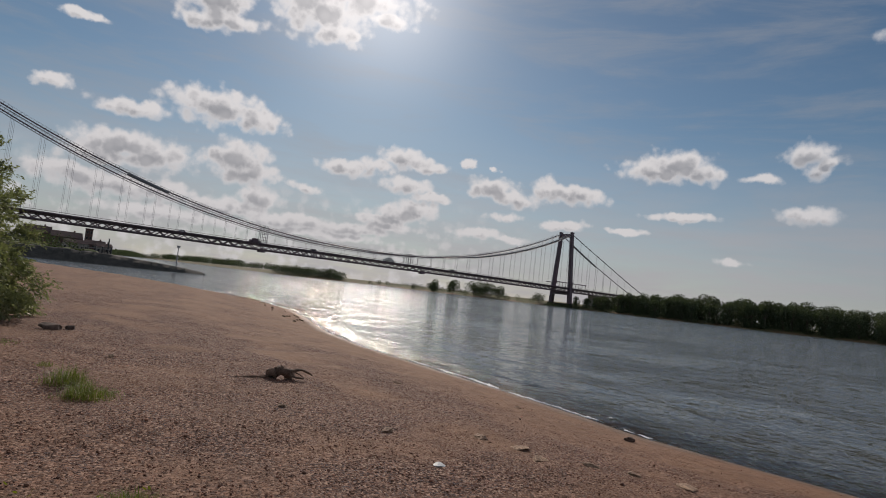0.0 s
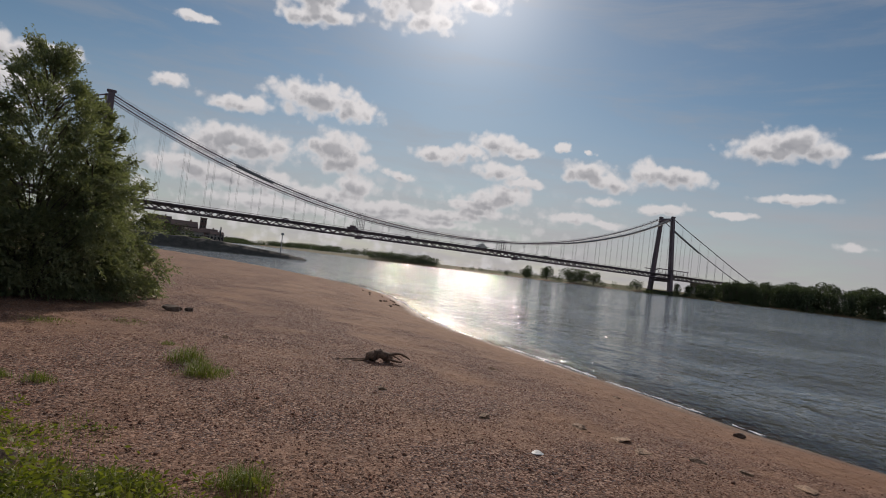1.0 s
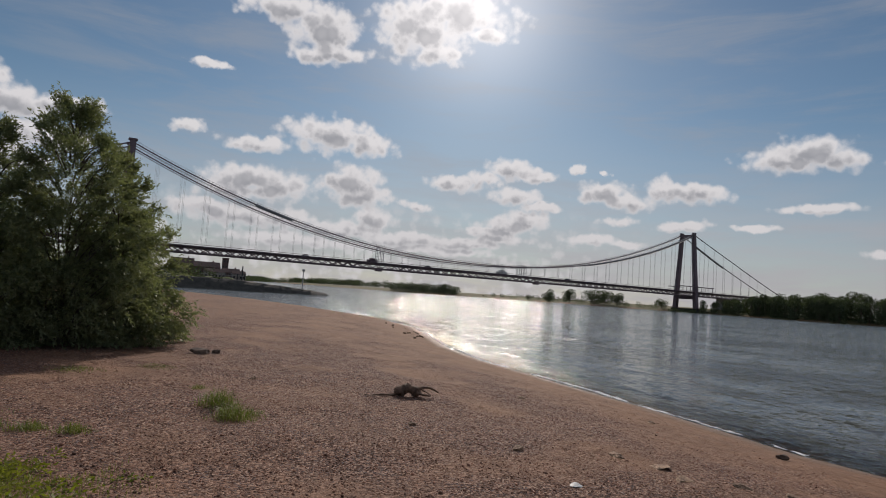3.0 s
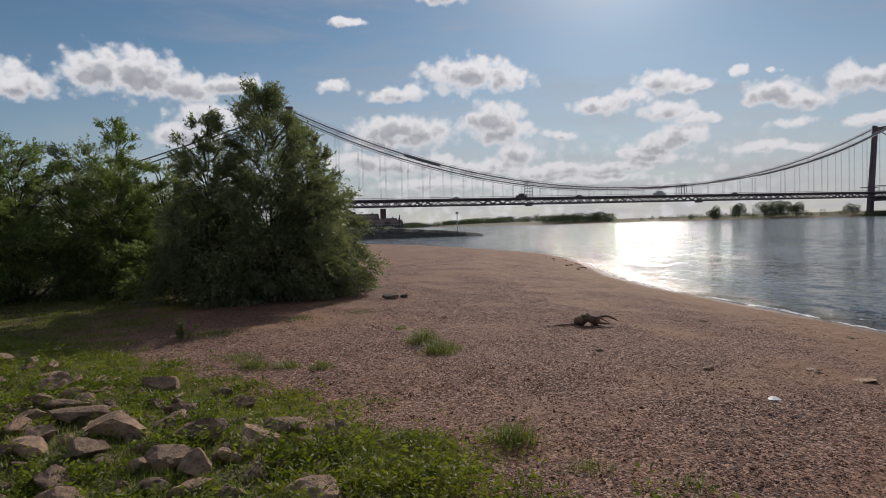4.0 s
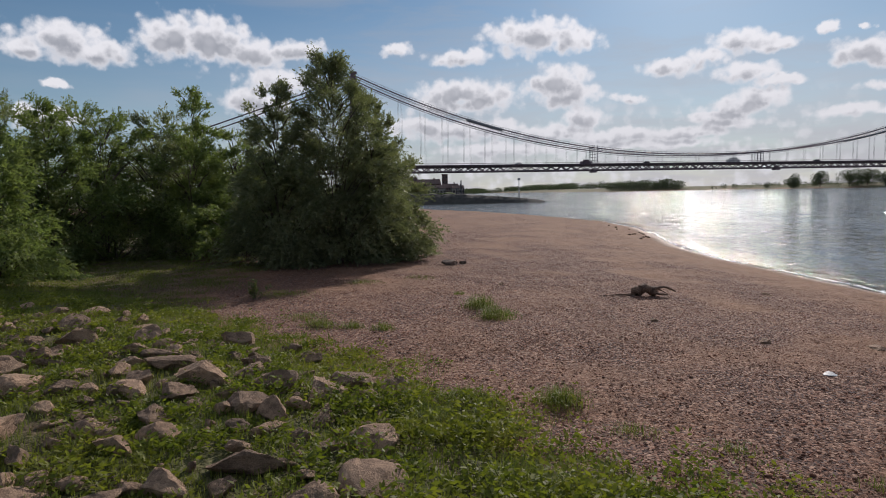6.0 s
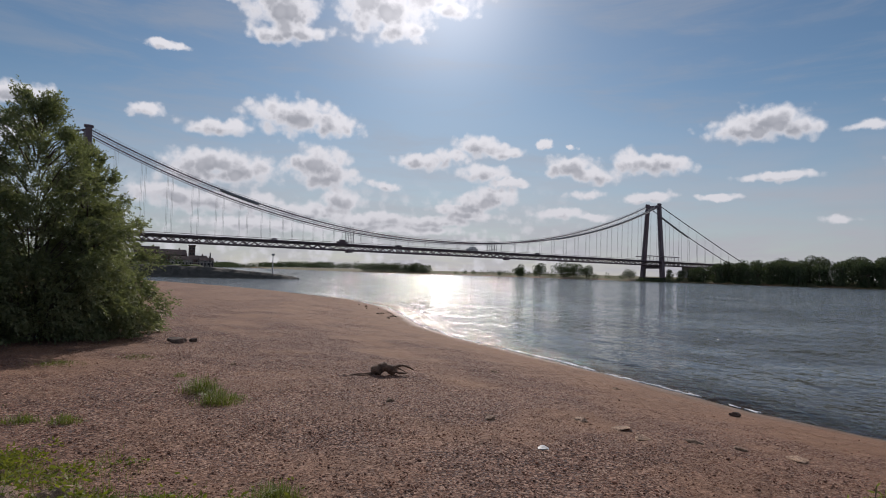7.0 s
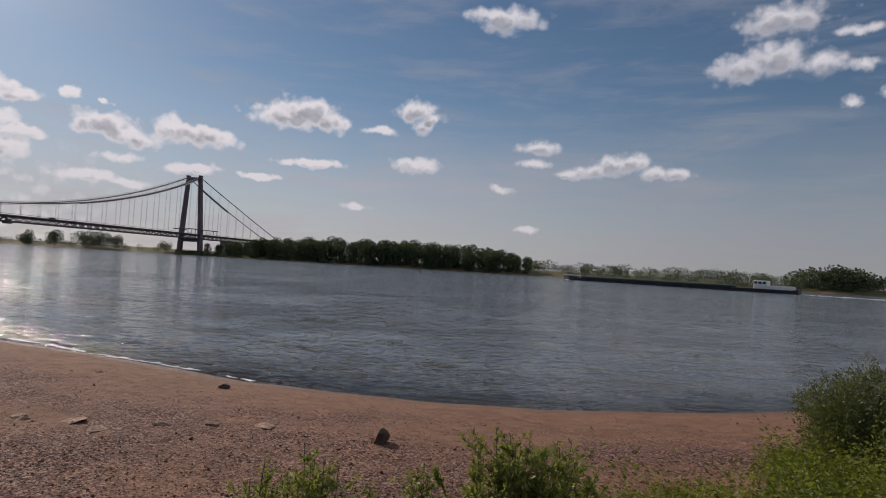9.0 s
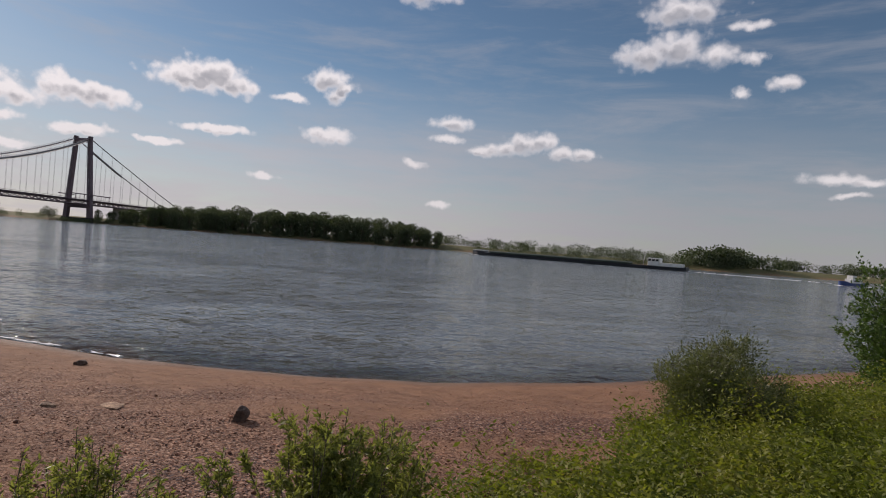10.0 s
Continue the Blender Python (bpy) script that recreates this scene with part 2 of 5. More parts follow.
def surface(name, dark, light, scale, rough=0.8, fine=None, relief=0.4, dist=0.01, metal=0.0, island=0.0, per_object=0.0):
    """A plain weathered surface: two tones mixed by coarse and fine noise, with relief."""
    m, t, b = material(name)
    c = obj_coord(t)
    coarse = noise_tex(t, c, scale, 5, 0.6)
    small = noise_tex(t, c, fine or scale * 9, 4, 0.65)
    f = maths(t, "ADD", maths(t, "MULTIPLY", coarse.outputs[0], 0.6), maths(t, "MULTIPLY", small.outputs[0], 0.4))
    f = ramp(t, f, 0.32, 0.68)
    col = mixc(t, f, dark, light)
    if island or per_object:
        src = nd(t, "ShaderNodeNewGeometry").outputs["Random Per Island"] if island else nd(t, "ShaderNodeObjectInfo").outputs["Random"]
        amount = island or per_object
        v = ramp(t, src, 0, 1, 1 - amount, 1 + amount)
        hs = nd(t, "ShaderNodeHueSaturation")
        t.links.new(v, hs.inputs["Value"]), t.links.new(col, hs.inputs["Color"])
        col = hs.outputs[0]
    t.links.new(col, b.inputs["Base Color"])
    put(b, Roughness=rough, Metallic=metal)
    bump(t, b, small.outputs[0], relief, dist)
    return m


def leaf_material(name, dark, light, tip, through_light=0.35, gloss=0.45):
    m, t, b = material(name)
    geo = nd(t, "ShaderNodeNewGeometry")
    n = noise_tex(t, obj_coord(t), 0.9, 3)
    col = mixc(t, geo.outputs["Random Per Island"], dark, light)
    col = mixc(t, ramp(t, n.outputs[0], 0.42, 0.7, 0, 0.6), col, tip)
    t.links.new(col, b.inputs["Base Color"])
    put(b, Roughness=gloss)
    tr = nd(t, "ShaderNodeBsdfTranslucent")
    warm = mixc(t, 1.0, col, (0.92, 1.0, 0.55), "MULTIPLY")
    t.links.new(warm, tr.inputs[0])
    mix = nd(t, "ShaderNodeMixShader")
    mix.inputs[0].default_value = through_light
    t.links.new(b.outputs[0], mix.inputs[1]), t.links.new(tr.outputs[0], mix.inputs[2])
    t.links.new(mix.outputs[0], t.nodes["Material Output"].inputs[0])
    return m


def ground_material():
    m, t, b = material("beach_and_bank")
    c = obj_coord(t)
    att = lambda n: nd(t, "ShaderNodeAttribute", attribute_name=n).outputs["Fac"]
    green, wet, gravel = att("green"), att("wet"), att("gravel")
    patch = noise_tex(t, c, 0.35, 5, 0.6)
    grain = noise_tex(t, c, 160, 3, 0.7)
    mid = noise_tex(t, c, 6, 5, 0.65)
    stones = nd(t, "ShaderNodeTexVoronoi", feature="F1")
    put(stones, Scale=42.0, Randomness=1.0)
    t.links.new(c, stones.inputs["Vector"])
    big = nd(t, "ShaderNodeTexVoronoi", feature="F1")
    put(big, Scale=17.0)
    t.links.new(c, big.inputs["Vector"])
    sand = mixc(t, mid.outputs[0], (0.198, 0.093, 0.046), (0.312, 0.159, 0.081))
    sand = mixc(t, maths(t, "MULTIPLY", grain.outputs[0], 0.5), sand, (0.184, 0.098, 0.0585))
    hue = nd(t, "ShaderNodeSeparateColor")
    t.links.new(stones.outputs["Color"], hue.inputs[0])
    peb = mixc(t, hue.outputs[0], (0.105, 0.0443, 0.0262), (0.269, 0.124, 0.0761))
    peb = mixc(t, ramp(t, hue.outputs[1], 0.72, 0.9), peb, (0.37, 0.229, 0.161))
    peb = mixc(t, ramp(t, hue.outputs[2], 0.75, 0.9), peb, (0.0937, 0.0559, 0.0519))
    share = maths(t, "MULTIPLY", gravel, ramp(t, patch.outputs[0], 0.33, 0.55, 0.35, 1.0))
    col = mixc(t, share, sand, peb)
    # drifts of darker and paler gravel, and scattered dark crumbs
    drift = ramp(t, noise_tex(t, c, 1.1, 5, 0.62, 0.6).outputs[0], 0.36, 0.66, 0.0, 0.5)
    col = mixc(t, drift, col, mixc(t, 1.0, col, (0.62, 0.57, 0.56), "MULTIPLY"))
    crumb = ramp(t, noise_tex(t, c, 9, 3, 0.7).outputs[0], 0.63, 0.70, 0.0, 0.6)
    col = mixc(t, crumb, col, (0.093, 0.0513, 0.0391))
    soil = mixc(t, mid.outputs[0], (0.075, 0.052, 0.028), (0.18, 0.125, 0.065))
    soil = mixc(t, ramp(t, noise_tex(t, c, 1.7, 5).outputs[0], 0.32, 0.55, 0, 0.9), soil, (0.085, 0.10, 0.025))
    col = mixc(t, green, col, soil)
    col = mixc(t, maths(t, "MULTIPLY", wet, 0.55), col, (0.10, 0.062, 0.04))
    t.links.new(col, b.inputs["Base Color"])
    t.links.new(ramp(t, wet, 0.2, 1.0, 0.95, 0.75), b.inputs["Roughness"])
    hgt = maths(t, "ADD", maths(t, "MULTIPLY", maths(t, "SUBTRACT", 1.0, stones.outputs["Distance"]), share),
                maths(t, "MULTIPLY", maths(t, "SUBTRACT", 1.0, big.outputs["Distance"]), maths(t, "MULTIPLY", share, 0.7)))
    hgt = maths(t, "ADD", hgt, maths(t, "MULTIPLY", grain.outputs[0], 0.35))
    hgt = maths(t, "ADD", hgt, maths(t, "MULTIPLY", mid.outputs[0], 1.2))
    # every pebble turns its own way
    tilt = nd(t, "ShaderNodeVectorMath", operation="SUBTRACT")
    t.links.new(stones.outputs["Color"], tilt.inputs[0])
    tilt.inputs[1].default_value = (0.5, 0.5, 0.5)
    rough_sand = nd(t, "ShaderNodeVectorMath", operation="SUBTRACT")
    t.links.new(noise_tex(t, c, 55, 3, 0.7).outputs["Color"], rough_sand.inputs[0])
    rough_sand.inputs[1].default_value = (0.5, 0.5, 0.5)
    k1 = nd(t, "ShaderNodeVectorMath", operation="SCALE")
    t.links.new(tilt.outputs[0], k1.inputs[0]), t.links.new(maths(t, "ADD", 0.3, maths(t, "MULTIPLY", share, 1.35)), k1.inputs["Scale"])
    k2 = nd(t, "ShaderNodeVectorMath", operation="SCALE")
    t.links.new(rough_sand.outputs[0], k2.inputs[0])
    k2.inputs["Scale"].default_value = 1.5
    add1 = nd(t, "ShaderNodeVectorMath", operation="ADD")
    t.links.new(k1.outputs[0], add1.inputs[0]), t.links.new(k2.outputs[0], add1.inputs[1])
    add2 = nd(t, "ShaderNodeVectorMath", operation="ADD")
    t.links.new(add1.outputs[0], add2.inputs[0]), t.links.new(nd(t, "ShaderNodeNewGeometry").outputs["Normal"], add2.inputs[1])
    # trodden hollows a hand wide
    trod = nd(t, "ShaderNodeVectorMath", operation="SUBTRACT")
    t.links.new(noise_tex(t, c, 4.5, 5, 0.65).outputs["Color"], trod.inputs[0])
    trod.inputs[1].default_value = (0.5, 0.5, 0.5)
    k3 = nd(t, "ShaderNodeVectorMath", operation="SCALE")
    t.links.new(trod.outputs[0], k3.inputs[0])
    k3.inputs["Scale"].default_value = 1.15
    add3 = nd(t, "ShaderNodeVectorMath", operation="ADD")
    t.links.new(add2.outputs[0], add3.inputs[0]), t.links.new(k3.outputs[0], add3.inputs[1])
    nrm = nd(t, "ShaderNodeVectorMath", operation="NORMALIZE")
    t.links.new(add3.outputs[0], nrm.inputs[0])
    bump(t, b, hgt, 0.8, 0.025, nrm.outputs[0])
    return m


def water_material():
    m, t, b = material("river_water")
    c = obj_coord(t)
    depth = nd(t, "ShaderNodeAttribute", attribute_name="depth").outputs["Fac"]
    murk = noise_tex(t, c, 0.02, 4)
    col = mixc(t, murk.outputs[0], (0.090, 0.096, 0.097), (0.124, 0.132, 0.132))
    t.links.new(col, b.inputs["Base Color"])
    put(b, Roughness=0.07, IOR=1.33)
    turn = nd(t, "ShaderNodeMapping")
    turn.inputs["Scale"].default_value = (0.42, 1.0, 1.0)
    along = nd(t, "ShaderNodeMapping")
    along.inputs["Rotation"].default_value = (0, 0, radians(-125))
    t.links.new(c, along.inputs[0]), t.links.new(along.outputs[0], turn.inputs[0])
    # smooth and ruffled streaks along the current
    drawn = nd(t, "ShaderNodeMapping")
    drawn.inputs["Scale"].default_value = (0.4, 1.0, 1.0)
    t.links.new(along.outputs[0], drawn.inputs[0])
    wide = ramp(t, noise_tex(t, drawn.outputs[0], 0.06, 7, 0.7).outputs[0], 0.36, 0.64, 0.5, 1.4)
    streak = ramp(t, noise_tex(t, drawn.outputs[0], 0.5, 6, 0.7, 0.3).outputs[0], 0.3, 0.7, 0.5, 1.5)
    calm = maths(t, "MULTIPLY", wide, streak)
    # waves steepen over the shallows
    calm = maths(t, "MULTIPLY", calm, ramp(t, depth, 0.05, 1.0, 1.25, 1.0))
    slope = None
    for scale, steep in ((24.0, 0.48), (9.0, 0.72), (2.6, 0.50), (0.6, 0.24)):
        n = noise_tex(t, turn.outputs[0], scale, 2.0, 0.55, 0.2)
        v = nd(t, "ShaderNodeVectorMath", operation="MULTIPLY_ADD")
        t.links.new(n.outputs["Color"], v.inputs[0])
        v.inputs[1].default_value, v.inputs[2].default_value = (2 * steep, 2 * steep, 0), (-steep, -steep, 0)
        if slope is None:
            slope = v.outputs[0]
        else:
            s = nd(t, "ShaderNodeVectorMath", operation="ADD")
            t.links.new(slope, s.inputs[0]), t.links.new(v.outputs[0], s.inputs[1])
            slope = s.outputs[0]
    sc = nd(t, "ShaderNodeVectorMath", operation="SCALE")
    t.links.new(slope, sc.inputs[0]), t.links.new(calm, sc.inputs["Scale"])
    up = nd(t, "ShaderNodeVectorMath", operation="ADD")
    t.links.new(sc.outputs[0], up.inputs[0])
    up.inputs[1].default_value = (0, 0, 1)
    face = nd(t, "ShaderNodeVectorMath", operation="NORMALIZE")
    t.links.new(up.outputs[0], face.inputs[0])
    t.links.new(face.outputs[0], b.inputs["Normal"])
    clear = nd(t, "ShaderNodeBsdfTransparent")
    clear.inputs[0].default_value = (0.86, 0.84, 0.76, 1)
    gloss = put(nd(t, "ShaderNodeBsdfGlossy"), Roughness=0.10)
    t.links.new(b.inputs["Normal"].links[0].from_socket, gloss.inputs["Normal"])
    fres = put(nd(t, "ShaderNodeFresnel"), IOR=1.33)
    t.links.new(face.outputs[0], fres.inputs["Normal"])
    thin = nd(t, "ShaderNodeMixShader")
    t.links.new(fres.outputs[0], thin.inputs[0])
    t.links.new(clear.outputs[0], thin.inputs[1]), t.links.new(gloss.outputs[0], thin.inputs[2])
    mix = nd(t, "ShaderNodeMixShader")
    t.links.new(ramp(t, depth, 0.0, 0.38), mix.inputs[0])
    t.links.new(thin.outputs[0], mix.inputs[1]), t.links.new(b.outputs[0], mix.inputs[2])
    t.links.new(mix.outputs[0], t.nodes["Material Output"].inputs[0])
    return m


GROUND, WATER = ground_material(), water_material()
BARK = surface("willow_bark", (0.05, 0.04, 0.03), (0.15, 0.12, 0.085), 6, 0.9, relief=0.7, dist=0.02)
WILLOW = leaf_material("willow_leaf", (0.138, 0.158, 0.09), (0.246, 0.266, 0.15), (0.312, 0.324, 0.204), 0.5, 0.55)
GROVE = leaf_material("grove_leaf", (0.129, 0.179, 0.065), (0.235, 0.291, 0.103), (0.302, 0.336, 0.134), 0.52, 0.55)
SHRUB = leaf_material("shrub_leaf", (0.138, 0.161, 0.046), (0.287, 0.299, 0.092), (0.356, 0.322, 0.115), 0.58, 0.5)
BUSH = leaf_material("bush_leaf", (0.0708, 0.0871, 0.0329), (0.141, 0.159, 0.0599), (0.182, 0.183, 0.0725), 0.45, 0.5)
DARK_LEAF = leaf_material("bramble_leaf", (0.0403, 0.0805, 0.0172), (0.103, 0.172, 0.0403), (0.115, 0.184, 0.046), 0.35, 0.4)
FAR_LEAF = leaf_material("far_leaf", (0.0561, 0.0804, 0.0436), (0.0981, 0.123, 0.0629), (0.112, 0.132, 0.0678), 0.28, 0.8)
GRASS = leaf_material("grass_blade", (0.1, 0.134, 0.0242), (0.2, 0.233, 0.0454), (0.264, 0.258, 0.0756), 0.5, 0.5)
WEED = leaf_material("weed_leaf", (0.0875, 0.118, 0.0156), (0.206, 0.234, 0.0288), (0.294, 0.282, 0.0504), 0.5, 0.65)
ROCK = surface("bank_stone", (0.165, 0.103, 0.0672), (0.501, 0.334, 0.22), 5.0, 0.88, 40, 1.0, 0.03, per_object=0.35)
PEBBLE = surface("beach_pebble", (0.155, 0.07, 0.0439), (0.33, 0.161, 0.103), 8.0, 0.85, 90, 0.2, 0.002, island=0.5)
DARK_ROCK = surface("dark_stone", (0.055, 0.038, 0.03), (0.16, 0.105, 0.08), 4.0, 0.85, 40, 0.6, 0.02, per_object=0.2)
WOOD = surface("driftwood", (0.075, 0.045, 0.032), (0.26, 0.16, 0.11), 7, 0.85, 60, 0.8, 0.015)
STEEL = surface("bridge_paint", (0.105, 0.07, 0.088), (0.155, 0.11, 0.132), 0.3, 0.55, 3, 0.15, 0.01)
SHEATH = surface("cable_sheeting", (0.17, 0.17, 0.19), (0.26, 0.26, 0.28), 0.2, 0.6, 2, 0.2, 0.02)
STRAND = surface("hanger_strand", (0.22, 0.21, 0.23), (0.3, 0.29, 0.31), 0.5, 0.5, 5, 0.1, 0.01)
CONCRETE = surface("concrete", (0.25, 0.24, 0.22), (0.40, 0.38, 0.35), 0.4, 0.9, 4, 0.3, 0.02)
GROYNE = surface("groyne_stone", (0.028, 0.028, 0.025), (0.078, 0.075, 0.067), 0.8, 0.9, 6, 0.8, 0.1, per_object=0.3)
TURF = surface("turf", (0.05, 0.075, 0.018), (0.12, 0.15, 0.04), 0.4, 0.95, 5, 0.5, 0.05)
BRICK = surface("brick_wall", (0.08, 0.052, 0.05), (0.15, 0.095, 0.085), 0.3, 0.9, 6, 0.3, 0.02, per_object=0.2)
RENDERED = surface("pale_wall", (0.22, 0.21, 0.2), (0.32, 0.31, 0.29), 0.3, 0.85, 5, 0.2, 0.02)
TILES = surface("roof_tiles", (0.07, 0.05, 0.048), (0.14, 0.09, 0.08), 0.4, 0.85, 5, 0.4, 0.03, per_object=0.2)
GLASS = surface("window_glass", (0.02, 0.025, 0.03), (0.04, 0.045, 0.05), 1, 0.08, 3, 0.0, 0.001)
HULL = surface("barge_hull", (0.018, 0.022, 0.03), (0.04, 0.045, 0.055), 0.2, 0.5, 2, 0.2, 0.02)
DECKHOUSE = surface("white_boat_paint", (0.62, 0.62, 0.6), (0.78, 0.78, 0.76), 0.4, 0.45, 3, 0.1, 0.01)
CARGO = surface("cargo_cover", (0.06, 0.085, 0.07), (0.10, 0.13, 0.11), 0.3, 0.7, 2, 0.2, 0.02)
BLUE = surface("blue_hull", (0.02, 0.045, 0.16), (0.03, 0.07, 0.22), 0.4, 0.45, 3, 0.1, 0.01)
# white of the wakes; also paints the sun glitter on the shoreline
FOAM_GLINT = surface("foam_and_glint", (0.6, 0.62, 0.64), (0.8, 0.8, 0.8), 0.8, 0.7, 4, 0.5, 0.05)
GALVANISED = surface("galvanised_steel", (0.24, 0.24, 0.26), (0.34, 0.34, 0.36), 2, 0.5, 9, 0.1, 0.005, metal=0.1)
LITTER = surface("pale_litter", (0.6, 0.6, 0.58), (0.75, 0.75, 0.73), 3, 0.6, 20, 0.1, 0.002)


# ---------- building helpers ----------
def mesh_of(name, verts, faces, smooth=False):
    me = bpy.data.meshes.new(name)
    me.from_pydata([tuple(v) for v in verts], [], faces)
    if smooth:
        me.polygons.foreach_set("use_smooth", [True] * len(me.polygons))
    me.update()
    return me


def fast_mesh(name, verts, faces, smooth=False):
    """A mesh from arrays: verts (n, 3), faces (m, k)."""
    verts, faces = np.asarray(verts, np.float32), np.asarray(faces, np.int32)
    me = bpy.data.meshes.new(name)
    m, k = faces.shape
    me.vertices.add(len(verts)), me.loops.add(m * k), me.polygons.add(m)
    me.vertices.foreach_set("co", verts.ravel())
    me.loops.foreach_set("vertex_index", faces.ravel())
    me.polygons.foreach_set("loop_start", np.arange(0, m * k, k, dtype=np.int32))
    if smooth:
        me.polygons.foreach_set("use_smooth", np.ones(m, bool))
    me.update(calc_edges=True)
    return me


def part(name, data, mat, parent=None, label="", m=None):
    """One mesh object, from a bmesh or mesh data, under a thing or a part."""
    if isinstance(data, bmesh.types.BMesh):
        me = bpy.data.meshes.new(name)
        data.to_mesh(me)
        data.free()
        data = me
    if mat and not data.materials:
        data.materials.append(mat)
    ob = new(name, data)
    ob.parent = parent
    if m is not None:
        ob.matrix_basis = m
    return tagged(ob, label)


def thing(name, label, category, group="", kind="", m=None):
    ob = new(name)
    ob.empty_display_size = 0.2
    if m is not None:
        ob.matrix_basis = m
    return tagged(ob, label, category, group, kind)


def box(bm, lo, hi, bevel=0.0, m=None):
    c = [(a + b) / 2 for a, b in zip(lo, hi)]
    s = [b - a for a, b in zip(lo, hi)]
    mat = (m or Matrix()) @ Matrix.LocRotScale(c, None, s)
    vs = bmesh.ops.create_cube(bm, size=1, matrix=mat)["verts"]
    if bevel:
        bmesh.ops.bevel(bm, geom=list({e for v in vs for e in v.link_edges}), offset=bevel, segments=1, affect="EDGES")
    return bm


def boxed(lo, hi, bevel=0.0):
    return box(bmesh.new(), lo, hi, bevel)


def tube_arrays(points, radii, sides=6, seed=0):
    """Vertices and quads of a tapered tube through the points."""
    p = np.asarray(points, float)
    r = np.asarray(radii, float)
    d = np.gradient(p, axis=0)
    d /= np.linalg.norm(d, axis=1)[:, None] + 1e-9
    ref = np.array([0.31, 0.17, 0.93]) if abs(d[0, 2]) < 0.8 else np.array([0.95, 0.2, 0.1])
    a = np.cross(d, ref)
    a /= np.linalg.norm(a, axis=1)[:, None]
    b = np.cross(d, a)
    ang = np.arange(sides) * 2 * np.pi / sides
    v = p[:, None] + r[:, None, None] * (np.cos(ang)[None, :, None] * a[:, None] + np.sin(ang)[None, :, None] * b[:, None])
    n = len(p)
    i, j = np.meshgrid(np.arange(n - 1), np.arange(sides), indexing="ij")
    k = (j + 1) % sides
    f = np.stack([i * sides + j, i * sides + k, (i + 1) * sides + k, (i + 1) * sides + j], -1).reshape(-1, 4)
    return v.reshape(-1, 3), f


def join(pieces):
    vs, fs, n = [], [], 0
    for v, f in pieces:
        vs.append(v), fs.append(f + n)
        n += len(v)
    return np.concatenate(vs), np.concatenate(fs)


def tube(name, points, radii, sides=6):
    if np.isscalar(radii):
        radii = [radii] * len(points)
    v, f = tube_arrays(points, radii, sides)
    return fast_mesh(name, v, f, True)


def unit(rng, n):
    v = rng.normal(size=(n, 3))
    return v / np.linalg.norm(v, axis=1)[:, None]


def leaves_arrays(rng, centres, along, length, width, droop=0.3, spread=0.8):
    """Lance-shaped leaves, folded on the midrib: two quads each."""
    n = len(centres)
    d = along + spread * unit(rng, n)
    d[:, 2] -= droop * rng.random(n)
    d /= np.linalg.norm(d, axis=1)[:, None] + 1e-9
    s = np.cross(d, unit(rng, n))
    s /= np.linalg.norm(s, axis=1)[:, None] + 1e-9
    up = np.cross(s, d)
    k = rng.uniform(0.6, 1.25, n)[:, None]
    ln, wd = length * k, width * k
    base, tip = centres, centres + d * ln
    mid = centres + d * ln * 0.45
    v = np.stack([base, mid + s * wd * 0.5 + up * wd * 0.15, tip, mid - s * wd * 0.5 + up * wd * 0.15], 1).reshape(-1, 3)
    o = (np.arange(n) * 4)[:, None]
    return v, np.concatenate([o + np.array([[0, 1, 2, 3]])])


